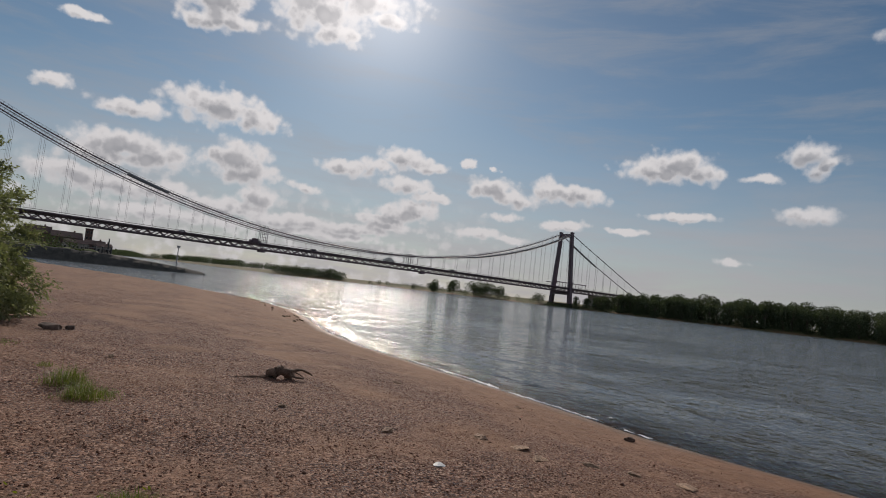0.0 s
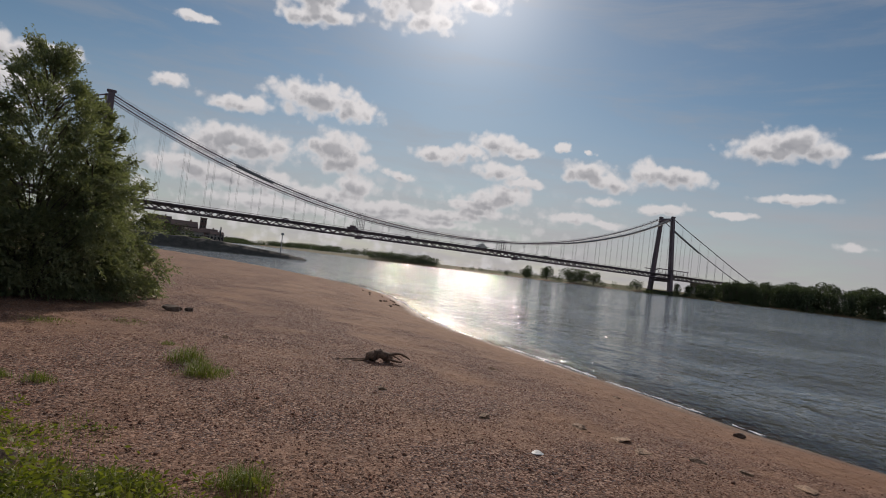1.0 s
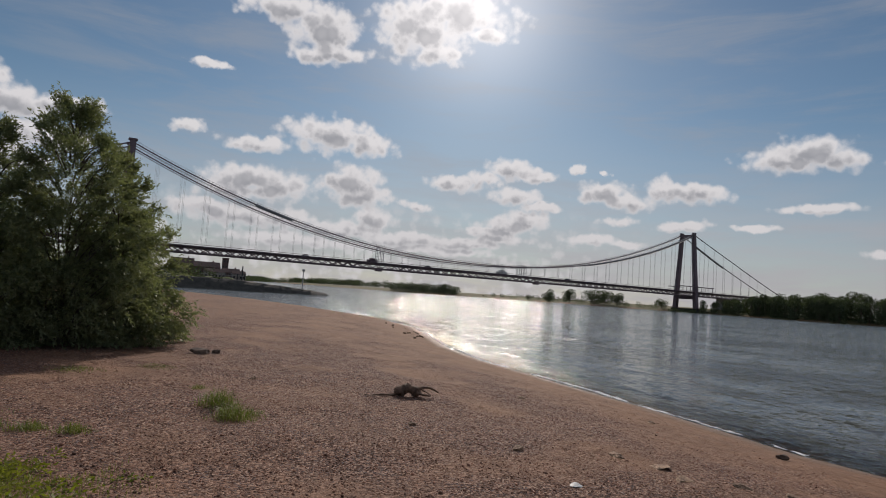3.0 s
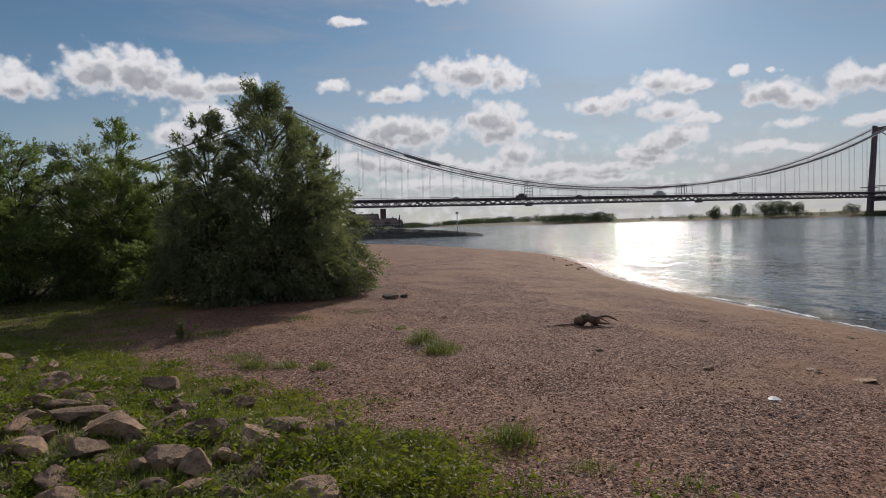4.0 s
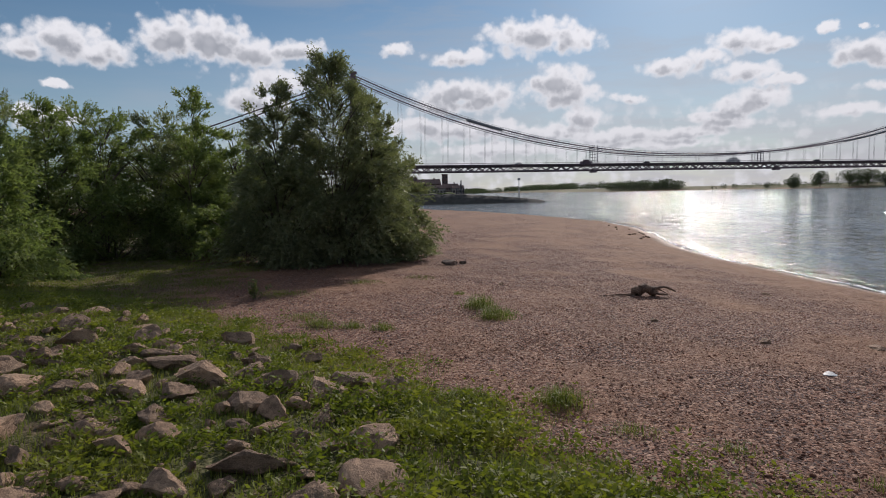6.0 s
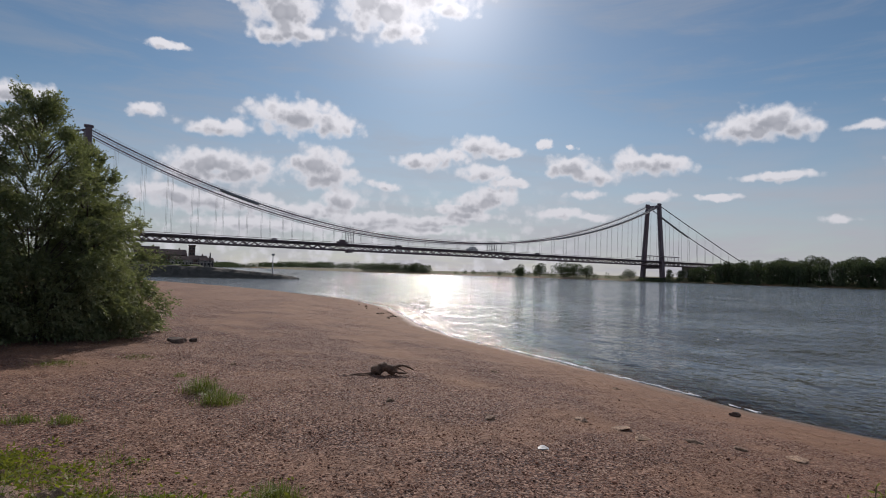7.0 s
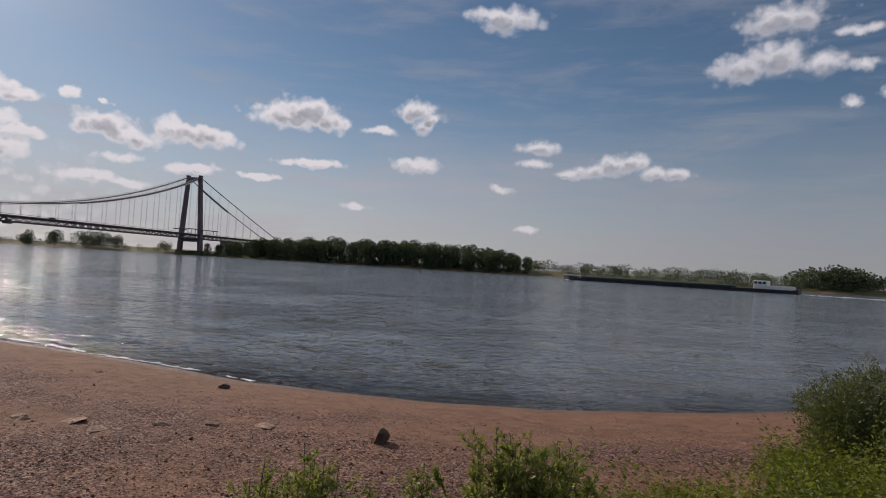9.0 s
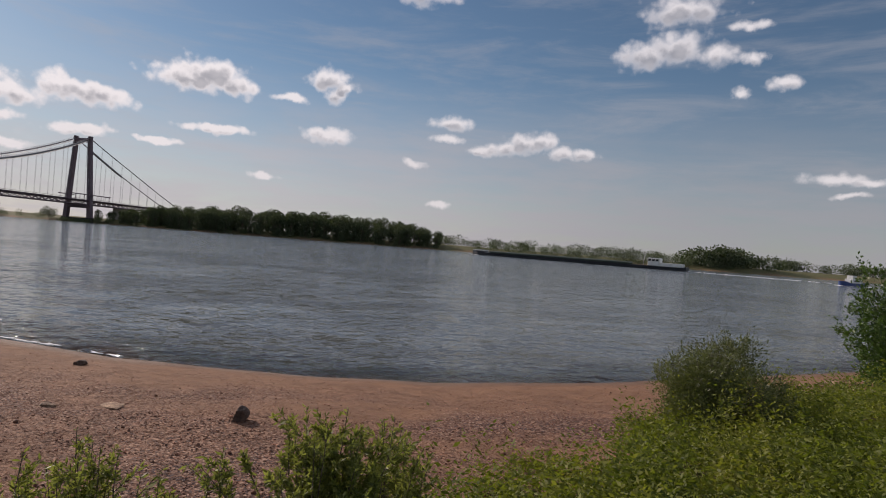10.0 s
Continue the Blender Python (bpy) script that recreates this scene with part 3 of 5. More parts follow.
def willow_tree(seed, height, radius, stems, leaves, leaf=(0.09, 0.03), mat=WILLOW, low=0.02, spire=0.5, skirt=0.75, thick=1.0):
    """Stems and crown of a many-stemmed willow at the origin: several pointed crowns grown into one another, leafy down to the ground."""
    rng = np.random.default_rng(seed)
    wood, at, way = [], [], []
    share = max(1, leaves // 9)
    for s in range(stems):
        a = rng.uniform(0, 2 * np.pi)
        first = s == 0
        h = height * (1.0 if first else rng.uniform(1 - spire, 0.92))
        off = radius * (0.05 if first else rng.uniform(0.25, 0.62))
        r = radius * (0.62 if first else rng.uniform(0.36, 0.56))
        t = np.linspace(0, 1, 9)
        wob = rng.normal(0, 0.03 * radius, (9, 2)).cumsum(0) * 0.5
        stem = np.stack([np.cos(a) * (0.12 + off * t ** 0.7) + wob[:, 0], np.sin(a) * (0.12 + off * t ** 0.7) + wob[:, 1], h * t - 0.1], 1)
        wood.append(tube_arrays(stem, np.linspace(0.010 * height + 0.004, 0.004, 9) * rng.uniform(0.6, 1.1) * thick, 6))
        n = int(share / stems * (1.6 if first else 1.0) * (h / height) ** 1.5) + 30
        u = low + (1 - low) * (1 - rng.random(n) ** 0.62)
        prof = np.interp(u, [0, 0.08, 0.28, 0.6, 0.85, 1], [skirt, 0.92, 1.0, 0.66, 0.28, 0.03])
        ang = rng.uniform(0, 2 * np.pi, n)
        lump = 1 + 0.26 * np.sin(3 * ang + 9 * u + seed) + 0.22 * np.sin(5 * ang - 17 * u + s)
        rad = r * prof * lump * rng.uniform(0.25, 1.0, n) ** 0.5
        root = np.stack([np.interp(u, t, stem[:, i]) for i in range(3)], 1)
        tip = root + np.stack([np.cos(ang) * rad, np.sin(ang) * rad, 0.3 * rad * rng.uniform(-0.4, 1.2, n)], 1)
        d = np.stack([np.cos(ang), np.sin(ang), 0.5 + 0.9 * u], 1) + 0.5 * unit(rng, n)
        d *= (rng.uniform(0.14, 0.42, n) * (0.6 + 0.09 * height))[:, None] / np.linalg.norm(d, axis=1)[:, None]
        ph = rng.uniform(0, 6.28, 3)
        keep = np.sin(tip[:, 0] * 2.6 + ph[0]) * np.sin(tip[:, 1] * 2.6 + ph[1]) * np.sin(tip[:, 2] * 2.9 + ph[2]) + rng.normal(0, 0.12, n) > -0.16
        at.append(tip[keep]), way.append(d[keep])
        for k in range(0, n, max(1, n // 26)):
            low_root = root[k] - np.array([0, 0, 0.35 * rad[k]])
            wood.append(tube_arrays(np.array([low_root, (low_root + tip[k]) / 2 + [0, 0, 0.06], tip[k] + 0.4 * d[k]]), np.array([0.022, 0.012, 0.004]) * thick, 4))
    at, way = np.concatenate(at), np.concatenate(way)
    pick = rng.integers(0, len(at), leaves)
    c = at[pick] + way[pick] * rng.random(leaves)[:, None] + rng.normal(0, 0.03, (leaves, 3))
    c[:, 2] = np.maximum(c[:, 2], 0.03 + 0.1 * rng.random(leaves))
    lv = leaves_arrays(rng, c, way[pick] / (np.linalg.norm(way[pick], axis=1)[:, None] + 1e-9), *leaf)
    return fast_mesh("stems", *join(wood), True), fast_mesh("crown", *lv)


def smooth(a, b, v):
    q = np.clip((np.asarray(v, float) - a) / (b - a), 0, 1)
    return q * q * (3 - 2 * q)


# ---------- the ground, the river ----------
NEAR_SHORE = [(1600, -1500), (60, -34), (34, -14), (24, -4.5), (18.2, 0.3), (15.9, 2.2), (13.2, 5.1), (11.8, 7.6), (10.6, 11.2), (10.3, 15), (9.4, 20),
              (8.6, 26), (8.3, 31), (9.0, 38), (9.6, 47), (9.0, 55), (5.0, 67), (1.1, 76), (-6, 87), (-13, 97), (-24, 103), (-45, 107),
              (-66, 118), (-72, 150), (-70, 300), (-52, 400), (-30, 452), (-30, 560), (-70, 800), (-120, 1250), (-60, 1900), (-200, 4500)]
NEAR_LAND = NEAR_SHORE + [(-4500, 4500), (-4500, -4500), (1600, -4500)]
FAR_SHORE = [(1400, -1700), (700, -450), (560, -40), (493, 170), (446, 310), (405, 440), (372, 526), (334, 650), (268, 840), (236, 868), (140, 880),
             (125, 960), (30, 1500), (-60, 1900)]
FAR_LAND = FAR_SHORE + [(-200, 4500), (4500, 4500), (4500, -4500), (1400, -4500)]
BANK_EDGE = [(-60, 40), (-16, 15), (-7, 10.3), (-4.5, 8.6), (-1.6, 6.4), (-0.4, 5.0), (0.7, 3.75), (2.0, 2.8), (3.2, 2.15), (5.6, 1.6), (8, 0.9), (10.5, 0.15), (14, -1.3), (20, -6), (60, -40)]
BANK_LAND = BANK_EDGE + [(300, -900), (-900, -900), (-900, 40)]


def edge_distance(x, y, line, area):
    """Metres from a line, positive inside the area."""
    x, y = np.asarray(x, float), np.asarray(y, float)
    best = np.full(x.shape, 1e9)
    for (ax, ay), (bx, by) in zip(line[:-1], line[1:]):
        dx, dy = bx - ax, by - ay
        k = np.clip(((x - ax) * dx + (y - ay) * dy) / (dx * dx + dy * dy), 0, 1)
        best = np.minimum(best, np.hypot(x - ax - k * dx, y - ay - k * dy))
    inside = np.zeros(x.shape, bool)
    for (ax, ay), (bx, by) in zip(area, area[1:] + area[:1]):
        if ay == by:
            continue
        cross = ((ay > y) != (by > y)) & (x < (bx - ax) * (y - ay) / (by - ay) + ax)
        inside ^= cross
    return np.where(inside, best, -best)


def wobble(x, y, size, seed):
    rng = np.random.default_rng(seed)
    out = 0
    for k in range(7):
        a, p = rng.uniform(0, 6.28, 2)
        f = 6.28 / size * rng.uniform(0.5, 1.8)
        out = out + np.sin(f * (x * np.cos(a) + y * np.sin(a)) + p)
    return out / 7


def ground_z(x, y):
    x, y = np.asarray(x, float), np.asarray(y, float)
    d = edge_distance(x, y, NEAR_SHORE, NEAR_LAND)
    d = d + 0.35 * wobble(x, y, 5, 3) * smooth(0, 3, np.abs(d) + 0.8)
    near = np.interp(d, [-60, -12, -3, 0, 2.3, 5, 8, 12, 20, 60], [-5, -2.0, -.42, 0, .33, .6, .80, .93, 1.05, 2.2])
    e = edge_distance(x, y, FAR_SHORE, FAR_LAND)
    far = np.interp(e, [-90, -15, 0, 7, 26, 100], [-5, -1.2, 0, 1.9, 4.4, 5.4])
    g = edge_distance(x, y, BANK_EDGE, BANK_LAND)
    bank = 0.32 * smooth(-1.0, 2.2, g)
    dry = smooth(-1, 3, d)
    return np.maximum(near + bank + dry * (0.045 * wobble(x, y, 2.6, 5) + 0.02 * wobble(x, y, 0.9, 6)), far)


def axis(lo, hi, step, limit, growth=1.06):
    mid = list(np.arange(lo, hi + step / 2, step))
    up, down, s = [], [], step
    p = hi
    while p < limit:
        s = min(s * growth, 15) if p < 950 else s * 1.15
        p += s
        up.append(p)
    p, s = lo, step
    while p > -limit:
        s = min(s * growth, 15) if p > -400 else s * 1.15
        p -= s
        down.append(p)
    return np.array(down[::-1] + mid + up)


def sheet(name, xs, ys, z_of):
    gx, gy = np.meshgrid(xs, ys, indexing="ij")
    z = z_of(gx, gy)
    nx, ny = gx.shape
    i, j = np.meshgrid(np.arange(nx - 1), np.arange(ny - 1), indexing="ij")
    f = np.stack([i * ny + j, (i + 1) * ny + j, (i + 1) * ny + j + 1, i * ny + j + 1], -1).reshape(-1, 4)
    return fast_mesh(name, np.stack([gx, gy, z], -1).reshape(-1, 3), f, True), gx, gy, z


def set_attribute(me, name, values):
    me.attributes.new(name, "FLOAT", "POINT").data.foreach_set("value", np.asarray(values, np.float32).ravel())


XS, YS = axis(-14, 20, 0.26, 4300), axis(-4, 26, 0.26, 4300)
ground_mesh, GX, GY, GZ = sheet("ground", XS, YS, ground_z)
shore_d = edge_distance(GX, GY, NEAR_SHORE, NEAR_LAND)
bank_d = edge_distance(GX, GY, BANK_EDGE, BANK_LAND)
far_d = edge_distance(GX, GY, FAR_SHORE, FAR_LAND)
ragged = bank_d + 1.1 * wobble(GX, GY, 2.5, 9) + 0.6 * wobble(GX, GY, 1.0, 10)
set_attribute(ground_mesh, "green", np.maximum.reduce([smooth(-0.3, 0.8, ragged) * 0.9, smooth(-8, 0, far_d), smooth(0, 8, GY - 118) * smooth(0, 6, shore_d),
                                                       smooth(-2.5, -7, GX + 0.2 * GY + 1.6 * wobble(GX, GY, 3.5, 15)) * 0.75 * smooth(2, 6, shore_d) * smooth(45, 20, GY)]))
set_attribute(ground_mesh, "wet", smooth(1.1, 0.1, shore_d + 0.3 * wobble(GX, GY, 3, 11)) * smooth(-6, -2, shore_d))
set_attribute(ground_mesh, "gravel", np.clip(smooth(2.2, 5.5, shore_d + 1.2 * wobble(GX, GY, 4, 12)) * (0.45 + 0.55 * smooth(38, 16, GY)) + 0.12 + 0.3 * smooth(0, 0.8, wobble(GX, GY, 1.8, 13)) - 0.7 * smooth(.08, .45, wobble(GX, GY, 3.4, 41)) - 0.45 * smooth(0.2, 0.9, np.sin(shore_d * 1.25 + 2.2 * wobble(GX, GY, 7, 14))) * smooth(9, 6, shore_d), 0, 1))
tagged(part("ground", ground_mesh, GROUND), "pinkish-brown gravel and sand river beach with a grassy bank", "ground", kind="structure")

water_mesh, WX, WY, WZ = sheet("water", XS[::2], YS[::2], lambda a, b: np.zeros(a.shape))
set_attribute(water_mesh, "depth", -ground_z(WX, WY))
tagged(part("water", water_mesh, WATER), "wide grey-green rippled river water with sun glitter", "river", kind="structure")


def on_ground(x, y, lift=0.0):
    return float(ground_z(x, y)) + lift


# ---------- the suspension bridge ----------
NEAR_PYLON, FAR_PYLON, PYLON_TOP, CHORD_LOW, DECK_TOP = Vector((-94, 377)), Vector((373, 521)), 76.0, 15.8, 20.7
axis_way = (FAR_PYLON - NEAR_PYLON).normalized()
SPAN = (FAR_PYLON - NEAR_PYLON).length
bridge_pose = Matrix.LocRotScale((*NEAR_PYLON, 0), Euler((0, 0, math.atan2(axis_way.y, axis_way.x))), None)
SIDE, HALF = 152.0, 9.0  # side span; half the distance between the cables


def cable_z(s):
    """Height of the main cable at s metres from the near pylon."""
    if s < 0:
        k = -s / SIDE
        return PYLON_TOP - 0.8 - (PYLON_TOP - 22) * k + 6 * (k * k - k)
    if s > SPAN:
        k = (s - SPAN) / SIDE
        return PYLON_TOP - 0.8 - (PYLON_TOP - 22) * k + 6 * (k * k - k)
    low = 0.482 * SPAN
    k = (low - s) / low if s < low else (s - low) / (SPAN - low)
    return 26.0 + (PYLON_TOP - 0.8 - 26.0) * k ** 2.18


def build_bridge():
    root = thing("suspension_bridge", "long dark reddish-grey steel suspension bridge with scaffolded cables", "bridge", m=bridge_pose)
    # deck with truss below
    bm = boxed((-SIDE, -11, DECK_TOP - 1.2), (SPAN + SIDE, 11, DECK_TOP - 0.7))
    part("deck", bm, STEEL, root)
    for side in (-1, 1):
        y = side * HALF
        part("railing", boxed((-SIDE, side * 11.1 - 0.06, DECK_TOP + 0.2), (SPAN + SIDE, side * 11.1 + 0.06, DECK_TOP + 0.42)), STEEL, root)
        part("kerb_plate", boxed((-SIDE, side * 11.1 - 0.06, DECK_TOP - 1.0), (SPAN + SIDE, side * 11.1 + 0.06, DECK_TOP - 0.45)), STEEL, root)
        part("upper_chord", boxed((-SIDE, y - 0.4, DECK_TOP - 1.75), (SPAN + SIDE, y + 0.4, DECK_TOP - 1.202)), STEEL, root)
        part("lower_chord", boxed((-SIDE, y - 0.4, CHORD_LOW), (SPAN + SIDE, y + 0.4, CHORD_LOW + 0.75)), STEEL, root)
    bay = SPAN / 68
    bm = bmesh.new()
    hgt = DECK_TOP - 1.75 - CHORD_LOW - 0.75
    for sgn in (-1, 1):
        ln = math.hypot(bay / 2, hgt)
        tilt = Matrix.Translation((sgn * bay / 4, 0, 0)) @ Matrix.Rotation(-sgn * math.atan2(hgt, bay / 2) * -1, 4, "Y")
        box(bm, (-ln / 2, -0.26, -0.3), (ln / 2, 0.26, 0.3), m=tilt)
    zig = bpy.data.meshes.new("truss_bay")
    bm.to_mesh(zig), bm.free()
    count = int(SIDE / bay)
    for side in (-1, 1):
        for k in range(-count, 68 + count):
            part("truss_bay", zig, STEEL, root, m=pose((k + 0.5) * bay, side * HALF, CHORD_LOW + 0.75 + hgt / 2))
    # pylons
    bm = boxed((-0.95, -0.7, 0), (0.95, 0.7, 0.14))
    LANDING = bpy.data.meshes.new("scaffold_platform")
    bm.to_mesh(LANDING), bm.free()
    for s, name in ((0.0, "near"), (SPAN, "far")):
        tower = part("pylon", boxed((s - 3.0, -14.4, -0.5), (s + 3.0, 14.4, 4.0), 0.3), GROYNE, root, "pylon on a concrete footing")
        for side in (-1, 1):
            bm = bmesh.new()
            b0, b1 = side * 11.6, side * 6.6
            lo = [bm.verts.new((s + dx * 2.1, b0 + dy * 1.9, 3.9)) for dx, dy in ((-1, -1), (1, -1), (1, 1), (-1, 1))]
            hi = [bm.verts.new((s + dx * 1.6, b1 + dy * 1.5, PYLON_TOP)) for dx, dy in ((-1, -1), (1, -1), (1, 1), (-1, 1))]
            bm.faces.new(lo[::-1]), bm.faces.new(hi)
            for i in range(4):
                bm.faces.new((lo[i], lo[(i + 1) % 4], hi[(i + 1) % 4], hi[i]))
            bmesh.ops.bevel(bm, geom=list(bm.edges), offset=0.15, segments=1, affect="EDGES")
            part("leg", bm, STEEL, tower)
            part("cable_saddle", boxed((s - 2.4, side * 7.0 - 1.1, PYLON_TOP - 0.2), (s + 2.4, side * 7.0 + 1.1, PYLON_TOP + 1.3), 0.4), STEEL, tower)
            # ladder scaffold on the river side of the leg
            for q in range(34):
                z = 22 + q * 1.5
                y = b0 + (b1 - b0) * z / PYLON_TOP
                part("scaffold_platform", LANDING, GALVANISED, tower, m=pose(s - 2.95, y, z))
            part("scaffold_post", boxed((s - 3.9, b1 - 0.7 + side * 3.4, 21), (s - 3.75, b1 - 0.55 + side * 3.4, 40)), GALVANISED, tower)
        part("top_crossbeam", boxed((s - 1.4, -6, PYLON_TOP - 4.2), (s + 1.4, 6, PYLON_TOP - 0.6), 0.2), STEEL, tower)
        part("deck_crossbeam", boxed((s - 1.6, -10.3, CHORD_LOW - 3.0), (s + 1.6, 10.3, CHORD_LOW - 0.2), 0.2), STEEL, tower)
        bm = boxed((s - 24, -13.6, DECK_TOP + 3.6), (s + 24, -11.6, DECK_TOP + 4.3), 0.05)
        box(bm, (s - 9, 11.6, DECK_TOP + 3.6), (s + 9, 13.6, DECK_TOP + 4.3))
        for k in range(-4, 5):
            box(bm, (s + k * 5.5 - 0.15, -13.5, DECK_TOP - 0.6), (s + k * 5.5 + 0.15, -13.2, DECK_TOP + 3.6))
        part("work_platform", bm, STEEL, tower)
    # cables
    stations = np.concatenate([np.linspace(-SIDE, 0, 14), np.linspace(0, SPAN, 64)[1:], np.linspace(SPAN, SPAN + SIDE, 14)[1:]])
    for side in (-1, 1):
        ys = [side * (7.0 + 2.0 * min(1, abs(min(abs(s), abs(s - SPAN)) / 60))) for s in stations]
        line = np.array([(s, y, cable_z(s)) for s, y in zip(stations, ys)])
        cable = part("main_cable", tube("main_cable", line, 0.4, 8), STEEL, root)
        wrapped = (stations > SPAN * 0.13) & (stations < SPAN * 0.20) if side < 0 else (stations > SPAN + 12) & (stations < SPAN + 80)
        part("cable_wrapping", tube("cable_wrapping", line[wrapped] + [0, 0, -0.3], 0.95, 8), SHEATH, cable, "grey sheeted section")
        if side < 0:
            wrapped = (stations > SPAN * 0.70) & (stations < SPAN * 0.99)
            part("cable_wrapping", tube("cable_wrapping", line[wrapped] + [0, 0, -0.2], 0.75, 8), SHEATH, cable, "grey sheeted section")
        lo, hi = line[13:77] + [0, 0, -1.3], line[13:77] + [0, 0, 0.0]
        bm = bmesh.new()
        for p, q in zip(lo[:-1], lo[1:]):
            d = Vector(q) - Vector(p)
            rot = d.to_track_quat("X", "Z").to_matrix().to_4x4()
            mm = Matrix.Translation((Vector(p) + Vector(q)) / 2) @ rot
            box(bm, (-d.length / 2, -0.8, -0.05), (d.length / 2, 0.8, 0.05), m=mm)
            for yy in (-0.78, 0.78):
                box(bm, (-d.length / 2, yy - 0.03, 2.5), (d.length / 2, yy + 0.03, 2.57), m=mm)
                for xx in (-0.45, -0.2, 0.05, 0.3):
                    box(bm, (xx * d.length - 0.06, yy - 0.06, 0.1), (xx * d.length + 0.06, yy + 0.06, 2.55), m=mm)
        part("catwalk", bm, GALVANISED, cable, "scaffold catwalk along the cable")
        # hangers
        for s in list(np.arange(14.4, SPAN - 8, 14.4)) + list(np.arange(SPAN + 16, SPAN + SIDE - 20, 14.4)) + list(np.arange(-SIDE + 24, -10, 14.4)):
            y = side * (7.0 + 2.0 * min(1, abs(min(abs(s), abs(s - SPAN)) / 60)))
            top = cable_z(s)
            if top - DECK_TOP < 1.5:
                continue
            bm = bmesh.new()
            for dx in (-0.35, 0.35):
                box(bm, (s + dx - 0.045, y - 0.045, DECK_TOP - 1.6), (s + dx + 0.045, y + 0.045, top))
            part("hanger", bm, STRAND, root)
    # scaffold towers on the deck and travelling gantries below it
    for s, low in ((0.318 * SPAN, True), (0.572 * SPAN, False)):
        bm = bmesh.new()
        top = cable_z(s) + 1.5
        for dx in (-2.4, 0, 2.4):
            for y in (-HALF - 1.2, -HALF + 1.2):
                box(bm, (s + dx - 0.12, y - 0.12, DECK_TOP - 0.6), (s + dx + 0.12, y + 0.12, top))
        for z in np.arange(DECK_TOP + 1.5, top, 2.0):
            box(bm, (s - 2.5, -HALF - 1.3, z), (s + 2.5, -HALF + 1.3, z + 0.15))
        part("scaffold_tower", bm, GALVANISED, root)
        g = s if low else s + 14
        bm = boxed((g - 1.8, -11, CHORD_LOW - 1.5), (g + 1.8, -6.5, CHORD_LOW - 0.3), 0.15)
        for y in (-10.6, -7):
            box(bm, (g - 0.2, y - 0.2, CHORD_LOW - 0.3), (g + 0.2, y + 0.2, DECK_TOP - 1.5))
        part("inspection_gantry", bm, STEEL, root)
    for s in (SPAN + SIDE - 2, -SIDE + 2):
        part("anchor_block", boxed((s - 6, -14, 0), (s + 10, 14, 21.0), 0.6), CONCRETE, root)
    k = SPAN + 60
    while k < SPAN + SIDE - 10:
        part("pier", boxed((k - 1.2, -8, 0.5), (k + 1.2, 8, CHORD_LOW - 0.02), 0.2), CONCRETE, root)
        k += 60
    return root


build_bridge()

# vehicles standing on the deck
for s, ln, hh, mat, name in ((105, 4.4, 1.5, DECKHOUSE, "car"), (152, 7.5, 3.0, STEEL, "lorry"), (196, 4.4, 1.5, HULL, "car"), (262, 10, 3.4, DECKHOUSE, "lorry"), (330, 4.4, 1.5, HULL, "car")):
    v = thing(name, "small vehicle on the bridge deck", name, "vehicles on the bridge", m=bridge_pose @ pose(s, -5, DECK_TOP - 0.6))
    bm = boxed((-ln / 2, -1, 0.45), (ln / 2, 1, hh * 0.62), 0.12)
    part("body", bm, mat, v)
    part("cabin", boxed((-ln * 0.25, -0.9, hh * 0.6), (ln * 0.3, 0.9, hh), 0.2), GLASS if name == "car" else mat, v)
    for dx in (-ln * 0.32, ln * 0.32):
        bm = bmesh.new()
        bmesh.ops.create_cone(bm, cap_ends=True, segments=12, radius1=0.42, radius2=0.42, depth=2.02, matrix=Matrix.Translation((dx, 0, 0.42)) @ Matrix.Rotation(math.pi / 2, 4, "X"))
        part("wheels", bm, HULL, v)


# ---------- trees ----------
def far_tree_meshes(seed, height, width, leaves, bushy):
    """Trunk and crown of a tree far off: clumps of large leaf sprays on a branching trunk."""
    rng = np.random.default_rng(seed)
    wood = [tube_arrays(np.array([(0, 0, -0.5), (0.1, 0, height * 0.25), (0.2, 0.1, height * 0.55), (0.1, 0.1, height * 0.85)]),
                        np.array([0.035, 0.03, 0.02, 0.008]) * height, 7)]
    n = 22
    base = 0.05 if bushy else 0.24
    cz = (base + (0.93 - base) * rng.random(n)) * height
    prof = np.sin(np.clip((cz / height - base * 0.6) / (1.02 - base * 0.6), 0, 1) * np.pi) ** 0.55
    a = rng.uniform(0, 6.28, n)
    rr = width / 2 * prof * rng.uniform(0.3, 0.8, n)
    cen = np.stack([rr * np.cos(a), rr * np.sin(a), cz], 1)
    size = width * rng.uniform(0.16, 0.27, n)
    for c in cen:
        st = np.array([0.1, 0.05, c[2] * 0.55])
        wood.append(tube_arrays(np.array([st, (st + c) / 2 + rng.normal(0, 0.2, 3), c]), np.array([0.012, 0.008, 0.003]) * height, 5))
    pick = rng.integers(0, n, leaves)
    d = unit(rng, leaves)
    pos = cen[pick] + d * (size[pick] * rng.uniform(0.55, 1.08, leaves) ** 0.6)[:, None] * np.array([1, 1, 0.85])
    pos[:, 2] = np.clip(pos[:, 2], 0.2, None)
    lv = leaves_arrays(rng, pos, d, height * (0.05 if bushy else 0.045), height * (0.036 if bushy else 0.032), 0.5, 0.9)
    return fast_mesh("trunk", *join(wood), True), fast_mesh("crown", *lv)


def plant(name, meshes, mats, label, category, group, m, names=("trunk", "crown")):
    root = thing(name, label, category, group, m=m)
    for n, me, mat in zip(names, meshes, mats):
        part(n, me, mat, root)
    return root


rng = np.random.default_rng(7)
